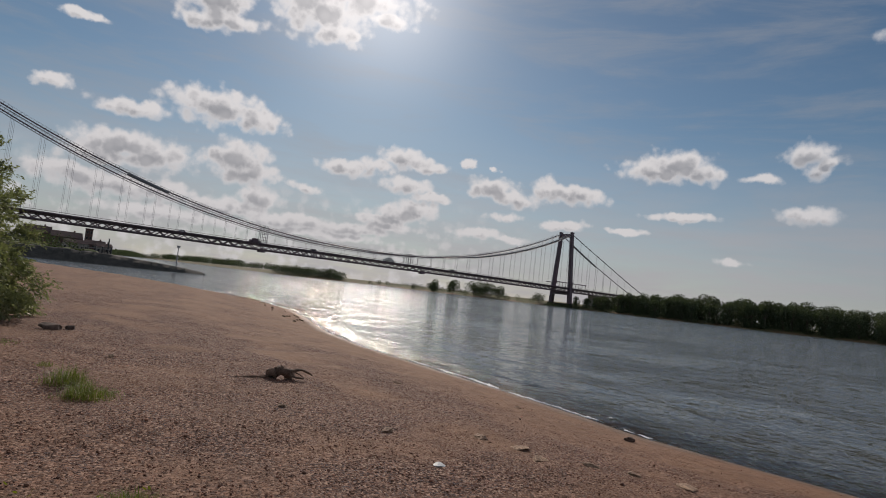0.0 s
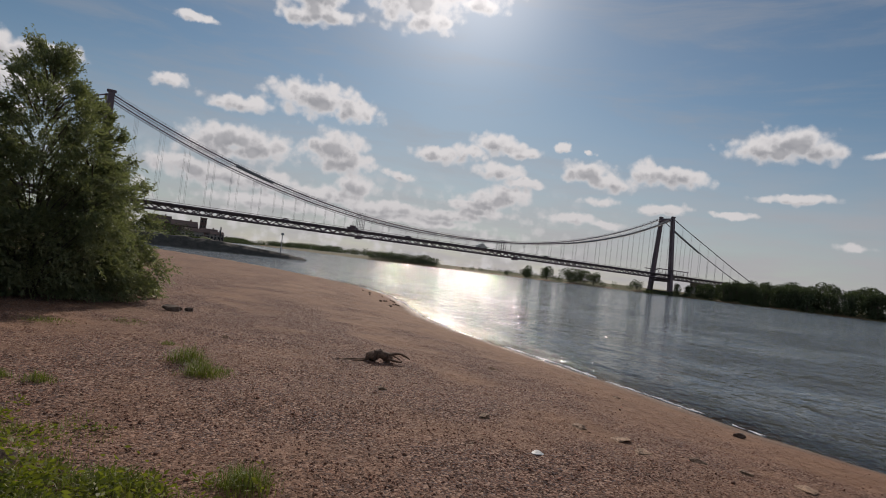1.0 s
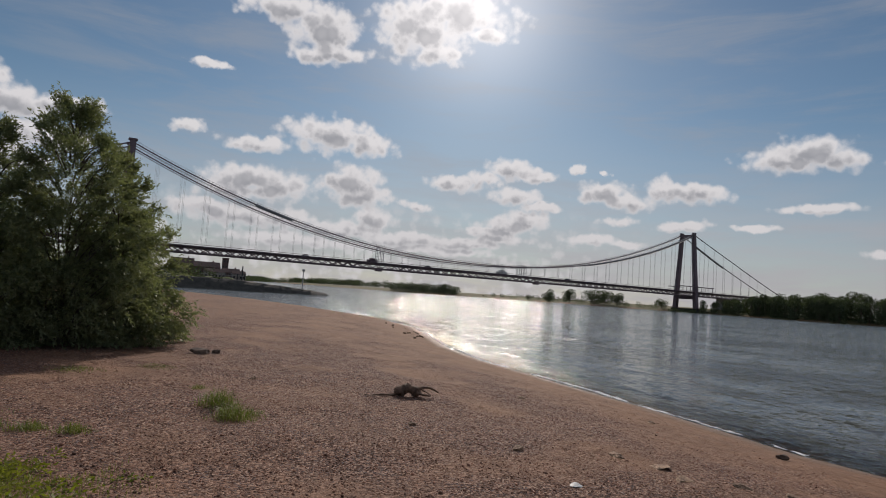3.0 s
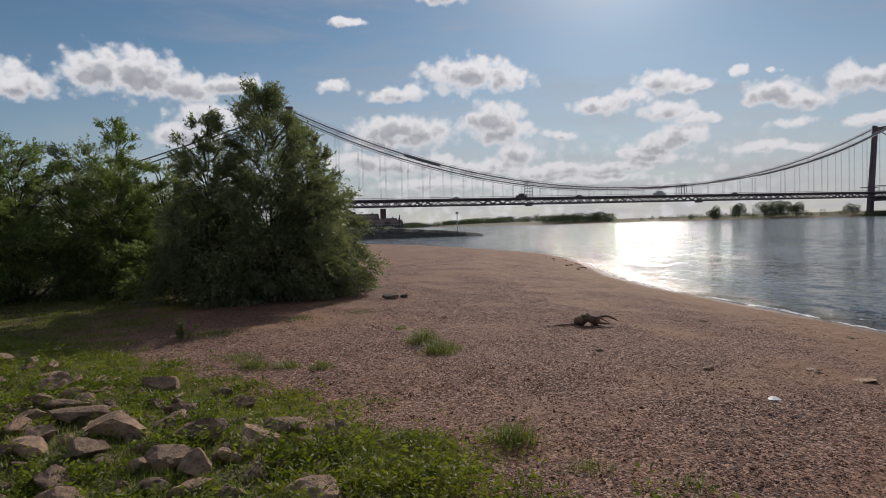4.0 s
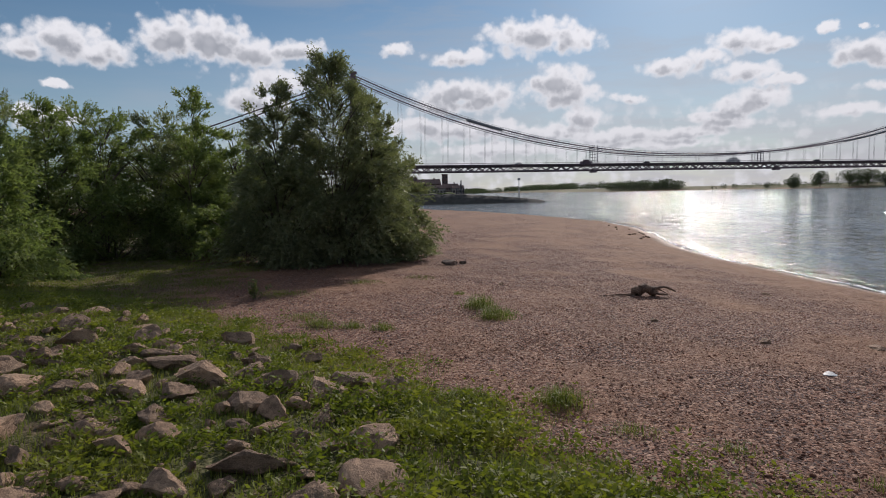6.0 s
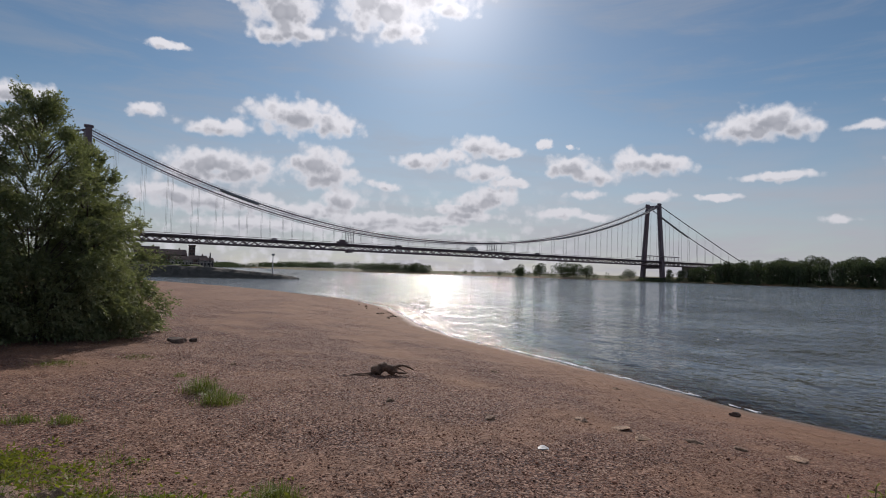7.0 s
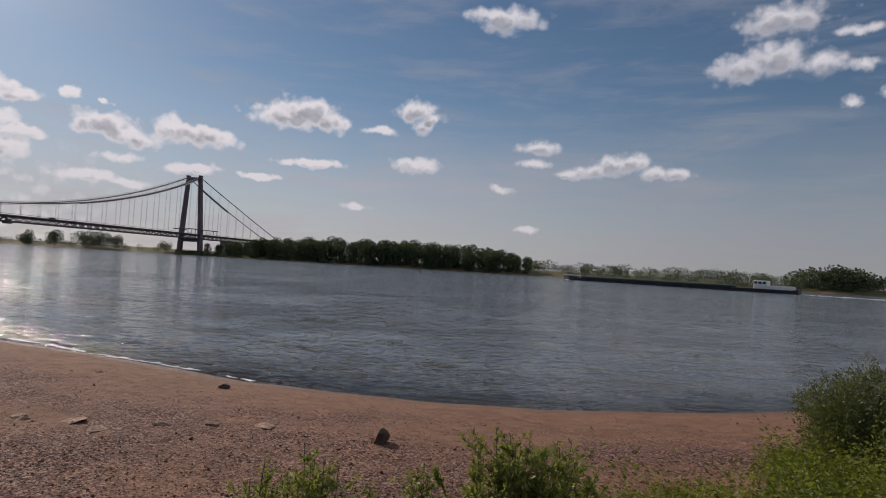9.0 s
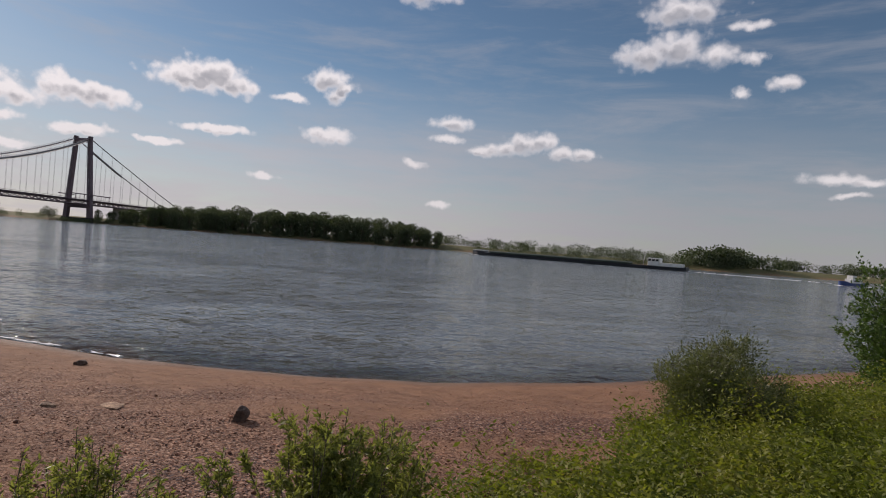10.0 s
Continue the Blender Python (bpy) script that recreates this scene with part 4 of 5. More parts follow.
# round trees on the meadow behind the far bank
for k, (x, y, h, w) in enumerate(((313, 708, 15, 18), (327, 680, 15, 17), (339, 648, 16, 22), (347, 632, 16, 21), (352, 612, 13, 15), (303, 752, 6, 9), (370, 556, 9, 14))):
    plant("tree", far_tree_meshes(20 + k, h, w, 6000, False), (BARK, FAR_LEAF), "round dark green tree on the far meadow", "tree", "meadow trees", pose(x, y, on_ground(x, y), 0, 0, k * 50))

# the wood along the far bank
variants = [plant("tree", far_tree_meshes(40 + k, 20, 15, 2600, True), (BARK, FAR_LEAF), "tall dense willow in the wood on the far bank", "tree", "far bank wood",
                  pose(398 + k * 11, 500 - k * 12, 1.5, 0, 0, k * 70)) for k in range(4)]


def along_far_bank(t):
    """A place on the far bank: metres downstream of the far pylon."""
    p = FAR_PYLON + Vector((0.3165, -0.9486)) * t
    return p.x, p.y


gap = lambda t: abs(t - 144) < 3 or abs(t - 247) < 4
for row, (off, share) in enumerate(((9, 1.0), (22, 1.0), (36, 0.9))):
    t = 14 + row * 4
    while t < 325:
        x, y = along_far_bank(t)
        x, y = x + off * 0.95 + rng.normal(0, 2), y + off * 0.32 + rng.normal(0, 2)
        tall = np.interp(t, [0, 30, 60, 120, 200, 250, 300, 330], [0.45, 0.55, 0.82, 0.95, 1.05, 1.0, 0.85, 0.55]) * rng.uniform(0.82, 1.1)
        if not gap(t):
            m = pose(x, y, on_ground(x, y) - 0.3, 0, 0, rng.uniform(0, 360)) @ Matrix.Diagonal((rng.uniform(0.85, 1.15), rng.uniform(0.85, 1.15), 1, 1))
            c = copy_thing(variants[int(rng.integers(4))], m)
            c.matrix_basis = m @ Matrix.Scale(tall, 4)
        t += rng.uniform(7, 11)
for k, v in enumerate(variants):
    x, y = along_far_bank(70 + 60 * k)
    v.matrix_basis = pose(x + 14, y + 4, on_ground(x + 14, y + 4) - 0.3, 0, 0, 40 * k) @ Matrix.Scale(0.95, 4)


def treeline(name, label, places, height, leaves, seed):
    """A wood in the distance, of many crowns in one mesh."""
    g = np.random.default_rng(seed)
    out = []
    for x, y, h in places:
        n = leaves
        d = unit(g, n)
        hh = h * height
        pos = np.array([x, y, on_ground(x, y)]) + np.array([0, 0, hh * 0.5]) + d * np.array([hh * 0.8, hh * 0.8, hh * 0.5]) * (0.25 + 0.83 * g.random((n, 1)) ** 0.6)
        out.append(leaves_arrays(g, pos, d, hh * 0.14, hh * 0.1, 0.3, 0.9))
    tagged(part(name, fast_mesh(name, *join(out)), FAR_LEAF), label, "trees", kind="stuff")


def scatter_line(points, step, jitter, lo, hi, seed):
    g = np.random.default_rng(seed)
    out = []
    for (ax, ay), (bx, by) in zip(points[:-1], points[1:]):
        n = max(1, int(math.hypot(bx - ax, by - ay) / step))
        for k in range(n):
            u = (k + g.random()) / n
            out.append((ax + (bx - ax) * u + g.normal(0, jitter), ay + (by - ay) * u + g.normal(0, jitter), g.uniform(lo, hi)))
    return out


treeline("far_wood", "wooded river island low on the horizon", scatter_line([(140, 892), (245, 878)], 6, 5, 0.6, 1.15, 1) + scatter_line([(175, 898), (236, 884)], 7, 3, 0.9, 1.3, 2), 10, 420, 3)
treeline("far_wood", "hazy line of trees on the horizon upstream", scatter_line([(-105, 1230), (-64, 1800), (0, 1760), (150, 1300), (260, 1150)], 4.5, 8, 0.5, 1.1, 4), 13, 220, 5)
treeline("far_wood", "low scrub round the foot of the far pylon", scatter_line([(352, 522), (364, 507), (384, 492)], 2.6, 2.0, .45, .8, 21), 7, 260, 22)
treeline("far_wood", "low hedges on the far meadow", scatter_line([(268, 850), (300, 790), (330, 720), (352, 620), (372, 560)], 5, 6, 0.3, 0.7, 6), 8, 170, 7)
treeline("far_wood", "bushes and trees along the far bank downstream", scatter_line([(500, 190), (530, 90), (568, -20)], 3.2, 4, 0.25, 0.5, 8) + scatter_line([(560, 260), (610, 60), (700, -200)], 3.6, 8, 0.4, 0.75, 9), 14, 200, 10)
treeline("far_wood", "dark clump of trees on the far bank downstream", scatter_line([(572, 10), (590, -38)], 4, 6, 0.8, 1.2, 11), 15, 500, 12)
treeline("far_wood", "trees on the horizon downstream", scatter_line([(640, -60), (720, -260), (900, -700)], 5, 10, 0.4, 0.8, 13), 14, 130, 14)
treeline("far_wood", "green trees behind the town bank", scatter_line([(-85, 200), (-78, 330), (-60, 430)], 7, 4, 0.6, 1.1, 15), 9, 160, 16)


# broken white water along the beach: foam, and sun glitter painted as white lumps
def shore_foam():
    g = np.random.default_rng(63)
    bm = bmesh.new()
    for (ax, ay), (bx, by) in zip(NEAR_SHORE[8:16], NEAR_SHORE[9:17]):
        for _ in range(int(math.hypot(bx - ax, by - ay) * 17)):
            u = g.random()
            x, y = ax + (bx - ax) * u, ay + (by - ay) * u
            x += .32 * float(wobble(x, y, 5, 3)) + .12 + abs(g.normal(0, .07))
            if wobble(x, y, 2.2, 64) < -.2:
                continue
            turn = math.atan2(by - ay, bx - ax) + g.normal(0, .2)
            bmesh.ops.create_icosphere(bm, subdivisions=1, radius=1, matrix=Matrix.LocRotScale((x, y, .004), Euler((0, 0, turn)), (g.uniform(.06, .25), g.uniform(.012, .035), g.uniform(.006, .02))))
    tagged(part("shore_foam", bm, FOAM_GLINT), "thin broken line of white foam and painted sun glitter at the water's edge", "foam", kind="stuff")


shore_foam()


# ---------- groyne, beacon mast, town ----------
def build_groyne():
    root = thing("groyne", "low dark stone groyne with a grassy crest reaching into the river", "groyne", kind="structure")
    a, b = Vector((-74, 152)), Vector((10.5, 165))
    u = (b - a).normalized()
    n = Vector((-u.y, u.x))
    ln = (b - a).length
    verts, faces, cols = [], [], 13
    rows = 64
    g = np.random.default_rng(5)
    for i in range(rows + 1):
        s = ln * i / rows
        k = min(1, (ln - s) / 26)
        top = 0.2 + 2.5 * k ** 0.7 if s < ln else -0.2
        for j in range(cols):
            q = j / (cols - 1) * 2 - 1
            w = 6.5 + 2 * k
            z = top - (top + 1.0) * smooth(0.25, 1.0, abs(q)) + g.normal(0, 0.07)
            p = a + u * s + n * q * w
            verts.append((p.x, p.y, float(z)))
    for i in range(rows):
        for j in range(cols - 1):
            o = i * cols + j
            faces.append((o, o + cols, o + cols + 1, o + 1))
    part("mound", mesh_of("mound", verts, faces), GROYNE, root)
    bm = bmesh.new()
    for i in range(48):
        s = ln * (0.01 + 0.7 * i / 48)
        p = a + u * s
        vs = bmesh.ops.create_icosphere(bm, subdivisions=1, radius=1, matrix=Matrix.LocRotScale((p.x, p.y, 2.6), Euler((0, 0, i)), (2.2, 1.6, g.uniform(0.25, 0.5))))["verts"]
        for v in vs:
            v.co += Vector(g.normal(0, 0.12, 3))
    part("turf_crest", bm, TURF, root)
    variants = [rock_mesh(60 + k, 1.0, 0.6, 1) for k in range(4)]
    for i in range(150):
        s = ln * g.random() ** 0.7
        q = -g.uniform(0.35, 1.0)
        k = min(1, (ln - s) / 26)
        p = a + u * s + n * q * (6.0 + 2 * k)
        top = 0.2 + 2.5 * k ** 0.7
        z = top - (top + 1.0) * float(smooth(0.25, 1.0, abs(q)))
        if z < -0.35:
            continue
        part("stone", variants[i % 4], GROYNE, root, m=Matrix.LocRotScale((p.x, p.y, z), Euler(g.uniform(0, 6, 3)), [g.uniform(0.3, 0.75)] * 3))
    return root


def rock_mesh(seed, width, flat, detail=2):
    """An angular stone: a ball cut by random planes, roughened."""
    g = np.random.default_rng(seed)
    bm = bmesh.new()
    bmesh.ops.create_icosphere(bm, subdivisions=detail + 1, radius=0.62)
    planes = [(d / np.linalg.norm(d), g.uniform(0.24, 0.46)) for d in g.normal(size=(11, 3))]
    off = Vector(g.uniform(0, 50, 3))
    for v in bm.verts:
        p = np.array(v.co)
        for d, k in planes:
            e = p @ d - k
            if e > 0:
                p = p - d * e
        v.co = Vector(p)
        v.co += v.co.normalized() * 0.07 * noise.fractal(v.co * 5 + off, 0.9, 2.1, 4)
        v.co = Vector((v.co.x * width, v.co.y * width * 0.75, v.co.z * flat))
    me = bpy.data.meshes.new("rock")
    bm.to_mesh(me), bm.free()
    return me


build_groyne()

mast = thing("beacon_mast", "slim grey navigation mast with a small lamp on the groyne", "mast", m=pose(3.2, 164.9, 0.7))
part("pole", tube("pole", [(0, 0, -0.4), (0, 0, 2.6), (0, 0, 5.2)], [0.16, 0.13, 0.1], 8), GALVANISED, mast)
bm = boxed((-0.38, -0.12, 5.2), (0.38, 0.12, 5.75), 0.05)
part("lamp_box", bm, GALVANISED, mast)
part("base", boxed((-0.5, -0.5, -0.6), (0.5, 0.5, 0.15), 0.06), CONCRETE, mast)


def house(x, y, z, w, d, h, roof, turn, wall, floors, cols, label, flat=False):
    root = thing("house", label, "building", "riverside town", m=pose(x, y, z, 0, 0, turn))
    part("wall", boxed((-w / 2, -d / 2, -3), (w / 2, d / 2, h), 0.05), wall, root)
    if flat:
        part("roof", boxed((-w / 2 - 0.3, -d / 2 - 0.3, h + 0.004), (w / 2 + 0.3, d / 2 + 0.3, h + 0.6), 0.05), TILES, root)
    else:
        bm = bmesh.new()
        a = [bm.verts.new(p) for p in ((-w / 2 - .4, -d / 2 - .4, h), (w / 2 + .4, -d / 2 - .4, h), (w / 2 + .4, d / 2 + .4, h), (-w / 2 - .4, d / 2 + .4, h))]
        r = [bm.verts.new(p) for p in ((-w / 2 - .2, 0, h + roof), (w / 2 + .2, 0, h + roof))]
        for f in ((a[0], a[1], r[1], r[0]), (a[2], a[3], r[0], r[1]), (a[1], a[2], r[1]), (a[3], a[0], r[0]), (a[3], a[2], a[1], a[0])):
            bm.faces.new(f)
        rf = part("roof", bm, TILES, root)
        part("chimney", boxed((w * .22, -.5, h + roof * .3), (w * .22 + .9, .5, h + roof + 1.1), .04), BRICK, rf)
    for i in range(floors):
        for j in range(cols):
            cx, cz = -w / 2 + w * (j + .5) / cols, h * (i + .45) / floors
            win = part("window", boxed((cx - .62, -d / 2 - .07, cz - .9), (cx + .62, -d / 2 + .02, cz + .9), .02), RENDERED, root)
            part("pane", boxed((cx - .5, -d / 2 - .10, cz - .78), (cx + .5, -d / 2 - .075, cz + .78)), GLASS, win)


house(-62, 486, 2, 18, 14, 8, 4, 12, BRICK, 3, 6, "dark brick warehouse with a pitched roof by the river")
house(-80, 492, 2, 16, 14, 9, 5, 8, BRICK, 3, 5, "dark brick town house behind the riverside trees")
house(-50.0, 497, 2, 4.4, 5, 15.5, 0, 10, BRICK, 4, 2, "tall square brick tower with a flat top", True)
house(-44, 480, 2, 12, 10, 5, 3, 14, BRICK, 2, 4, "low brick riverside house with a tiled roof")
house(-37, 462, 2, 9, 8, 4, 2.4, 16, RENDERED, 1, 4, "small pale riverside building on the quay")
house(-54, 468, 2, 14, 9, 4.5, 2.6, 12, RENDERED, 1, 6, "long pale quay building with a tiled roof")
for k, (x, y, h) in enumerate(((-33.5, 452, 12.5), (-36.5, 450, 7.0), (-40.5, 449, 7.0), (-31.6, 452, 7.5), (-44.5, 449, 6.5), (-48, 449, 6.0))):
    post = thing("mooring_post", "dark steel mooring pile at the town quay", "pile", "mooring piles", m=pose(x, y, -1))
    part("pile", tube("pile", [(0, 0, -2), (0, 0, h * .5), (0, 0, h)], [.45, .45, .4], 10), HULL, post)
    part("cap", boxed((-.55, -.55, h - .05), (.55, .55, h + .3), .1), GALVANISED, post)
quay = thing("quay_walkway", "steel walkway on posts along the town quay", "walkway")
part("walkway_deck", boxed((-60, 447.2, 4.6), (-32, 449.4, 5.0)), GALVANISED, quay)
for x in range(-59, -31, 4):
    part("post", boxed((x - .15, 448, -1), (x + .15, 448.3, 4.6)), HULL, quay)
    part("rail_post", boxed((x - .06, 447.3, 5.0), (x + .06, 447.4, 6.1)), HULL, quay)
part("handrail", boxed((-60, 447.28, 6.1), (-32, 447.42, 6.22)), HULL, quay)


# ---------- boats ----------
def wake(bm, x0, ln, width, g, n):
    """Broken foam: small low lumps in a widening tail."""
    for _ in range(n):
        t = g.random()
        p = (x0 - t * ln, g.normal(0, 0.25 + width * t), 0.02)
        vs = bmesh.ops.create_icosphere(bm, subdivisions=1, radius=1, matrix=Matrix.LocRotScale(p, Euler((0, 0, g.uniform(0, 3))), (g.uniform(.6, 2.2), g.uniform(.25, .7), g.uniform(.05, .28) * (1 - .6 * t))))["verts"]
        for v in vs:
            v.co += Vector(g.normal(0, .05, 3))


def hull_bm(ln, beam, low, high, bow):
    bm = bmesh.new()
    prof = [(-ln / 2, .82), (-ln / 2 + 3, 1), (ln / 2 - bow, 1), (ln / 2 - bow * .4, .72), (ln / 2, .12)]
    rings = []
    for i, (x, k) in enumerate(prof):
        rise = high + (.9 if i >= 3 else 0) + (.5 if i == 0 else 0)
        rings.append([bm.verts.new(p) for p in ((x - (.6 if i == 4 else 0), -beam / 2 * k * .85, low), (x, -beam / 2 * k, rise), (x, beam / 2 * k, rise), (x - (.6 if i == 4 else 0), beam / 2 * k * .85, low))])
    for r, q in zip(rings[:-1], rings[1:]):
        for j in range(4):
            bm.faces.new((r[j], r[(j + 1) % 4], q[(j + 1) % 4], q[j]))
    bm.faces.new(rings[0]), bm.faces.new(rings[-1][::-1])
    return bm


a, b = Vector((305, 10)), Vector((318, 118))
barge = thing("cargo_barge", "long dark river cargo barge with a white wheelhouse", "barge", m=Matrix.LocRotScale((*((a + b) / 2), 0), Euler((0, 0, math.atan2(b.y - a.y, b.x - a.x))), None))
part("hull", hull_bm(112, 11.4, -1.2, 1.5, 12), HULL, barge)
part("cargo_cover", boxed((-30, -4.6, 1.5), (44, 4.6, 2.7), .4), CARGO, barge)
wheelhouse = part("wheelhouse", boxed((-44, -3.2, 1.5), (-38.5, 3.2, 5.2), .15), DECKHOUSE, barge, "white wheelhouse")
for k in range(3):
    part("window", boxed((-43.4 + k * 1.7, 3.2, 3.7), (-42.1 + k * 1.7, 3.26, 4.7)), GLASS, wheelhouse)
part("deckhouse", boxed((-54, -4, 1.5), (-44.2, 4, 3.2), .1), DECKHOUSE, barge, "low pale deckhouse")
part("mast", tube("mast", [(-36, 0, 1.5), (-36, 0, 7)], .1), GALVANISED, barge)
part("bow_rail", boxed((48, -3.5, 2.3), (54, 3.5, 2.9), .1), DECKHOUSE, barge)
g = np.random.default_rng(31)
bm = bmesh.new()
wake(bm, -56, 60, 2.4, g, 90), wake(bm, 57, 6, 2.2, g, 26)
tagged(part("bow_and_stern_foam", bm, FOAM_GLINT, barge), "white foam", kind="stuff")

boat = thing("motor_vessel", "blue motor vessel with a white cabin under way", "boat", m=pose(254.5, -46, 0, 0, 0, 148) @ Matrix.Scale(0.68, 4))
part("hull", hull_bm(24, 5.2, -.8, 1.5, 6), BLUE, boat)
cab = part("cabin", boxed((-9, -2, 1.5), (2, 2, 3.6), .2), DECKHOUSE, boat, "white cabin")
part("wheelhouse", boxed((-3, -1.5, 3.6), (1, 1.5, 5.4), .15), DECKHOUSE, cab)
for k in range(4):
    part("window", boxed((-8.2 + k * 2.4, 2, 2.3), (-6.6 + k * 2.4, 2.05, 3.1)), GLASS, cab)
    part("window", boxed((-8.2 + k * 2.4, -2.05, 2.3), (-6.6 + k * 2.4, -2, 3.1)), GLASS, cab)
bm = bmesh.new()
wake(bm, 13, 8, 1.6, g, 40), wake(bm, -11, 26, 1.4, g, 50)
tagged(part("foam", bm, FOAM_GLINT, boat), "white bow wave", kind="stuff")


# ---------- near willows ----------
def crown_willow(seed, height, radius, leaves, leaf, clumps, stems, outline=((0, .55), (.1, .85), (.3, 1), (.55, .8), (.8, .42), (1, .04)), low=.03):
    """Stems and crown of a bushy willow at the origin: clumps of drooping leafy sprays on a lumpy outline, dark gaps between."""
    g = np.random.default_rng(seed)
    hs, rs = np.array(outline).T
    u = low + (1 - low) * (1 - (1 - g.random(clumps)) ** .78)
    ang = g.uniform(0, 2 * np.pi, clumps)
    lump = 1 + .2 * np.sin(2 * ang + 5 * u + seed) + .14 * np.sin(5 * ang - 11 * u + 2 * seed)
    rr = radius * np.interp(u, hs, rs) * lump * g.uniform(.0, 1.0, clumps) ** .55 * .88
    cen = np.stack([rr * np.cos(ang), rr * np.sin(ang), height * u * .95], 1)
    size = (.2 + .11 * radius) * g.uniform(.7, 1.3, clumps) * (1 - .4 * u)
    wood = []
    for s in range(stems):
        k = int(g.integers(clumps))
        a, foot = g.uniform(0, 6.28), g.uniform(.02, .14) * radius
        top = cen[k] * np.array([.8, .8, 1])
        q = np.linspace(0, 1, 7)[:, None]
        p = np.array([np.cos(a) * foot, np.sin(a) * foot, -.12]) * (1 - q) + top * q + np.array([0, 0, .18 * height]) * (q * (1 - q)) + g.normal(0, .03, (7, 3)) * q
        wood.append(tube_arrays(p, np.linspace(.008 * height + .006, .004, 7) * g.uniform(.5, 1.1), 6))
    for k in range(0, clumps, 2):
        root = np.array([cen[k, 0] * .3, cen[k, 1] * .3, max(.05, cen[k, 2] - .45 * rr[k] - .2)])
        wood.append(tube_arrays(np.array([root, (root + cen[k]) / 2 + [0, 0, .08], cen[k]]), np.array([.022, .014, .006]), 4))
    n = leaves // 14
    pick = g.choice(clumps, n, p=size ** 1.3 / (size ** 1.3).sum())
    out = np.stack([np.cos(ang), np.sin(ang), .35 + 1.3 * u ** 3], 1)[pick]
    d = out + .75 * unit(g, n)
    d /= np.linalg.norm(d, axis=1)[:, None]
    start = cen[pick] + unit(g, n) * (size[pick] * g.random(n) ** .5 * .8)[:, None] * np.array([1, 1, .8])
    ln = size[pick] * g.uniform(.7, 1.6, n)
    q = g.uniform(.1, 1, (n, 14))
    spot = start[:, None] + d[:, None] * (ln[:, None] * q)[:, :, None]
    spot[:, :, 2] -= .45 * ln[:, None] * q ** 2 * (1 - u[pick] ** 2)[:, None]
    way = np.repeat(d, 14, 0)
    way[:, 2] -= .6 * q.ravel() * np.repeat(1 - u[pick] ** 2, 14)
    c = spot.reshape(-1, 3) + g.normal(0, .012, (n * 14, 3))
    c[:, 2] = np.maximum(c[:, 2], .04 + .1 * g.random(len(c)))
    return fast_mesh("stems", *join(wood), True), fast_mesh("crown", *leaves_arrays(g, c, way, *leaf, .35, .6))


def willow(x, y, seed, height, radius, leaves, mat, label, clumps=90, stems=14, leaf=(.085, .03), **kw):
    return plant("willow", crown_willow(seed, height, radius, leaves, leaf, clumps, stems, **kw), (BARK, mat), label, "tree", "willows behind the beach",
                 pose(x, y, on_ground(x, y)), ("stem", "crown"))


SPIRE = ((0, .6), (.1, .85), (.3, 1), (.5, .92), (.7, .7), (.88, .4), (1, .14))
FULL = ((0, .7), (.1, .95), (.35, 1), (.65, .85), (.88, .5), (1, .15))
willow(-5.15, 17.3, 101, 6.15, 2.2, 150000, WILLOW, "large grey-green bushy willow beside the gravel beach", 330, 14, outline=SPIRE, leaf=(.075, .027))
willow(-6.45, 16.4, 102, 5.1, 1.5, 66000, WILLOW, "grey-green willow grown together with a larger one", 150, 8, outline=FULL)
willow(-4.15, 18.0, 103, 5.0, 1.4, 48000, WILLOW, "pointed willow leaning out over the gravel", 140, 8, outline=SPIRE)
willow(-3.75, 18.3, 106, 3.5, 1.25, 30000, WILLOW, "low spreading willow beside the gravel beach", 80, 10, outline=FULL)
willow(-3.3, 19.3, 104, 1.45, .8, 9000, WILLOW, "small dark willow bush at the edge of the gravel", 36, 7, outline=FULL)
willow(-7.9, 17.4, 105, 2.6, 1.2, 16000, GROVE, "low yellowish green willow bush", 50, 7, leaf=(.1, .04), outline=FULL)
grove = [(-9.3, 19.9, 4.3, 1.5), (-11.4, 21.0, 6.0, 1.7), (-11.5, 18.8, 4.7, 1.9), (-12.3, 17.3, 4.9, 1.9), (-12.8, 15.7, 4.55, 1.7), (-13.2, 14.0, 4.65, 1.7), (-10.4, 10.9, 2.75, 1.35),
         (-10.2, 18.6, 3.9, 1.5), (-14.6, 19.6, 5.2, 2.4), (-15.6, 16.8, 5.2, 2.4), (-15.4, 13.4, 4.8, 2.2), (-9.6, 22.6, 4.4, 2.2), (-13.2, 22.8, 5.4, 2.4), (-17.6, 19.8, 5.8, 2.6), (-13.4, 11.6, 4.0, 1.8), (-18.8, 15.4, 5.4, 2.5)]
for k, (x, y, h, r) in enumerate(grove):
    willow(x, y, 120 + k, h, r, 46000 if k < 8 else 22000, WILLOW if k in (2, 9, 12) else GROVE, "green willow in the dense grove behind the beach", 110, 7, leaf=(.08, .03), outline=SPIRE if k in (1, 4) else FULL, low=.05 if k != 6 else .02)


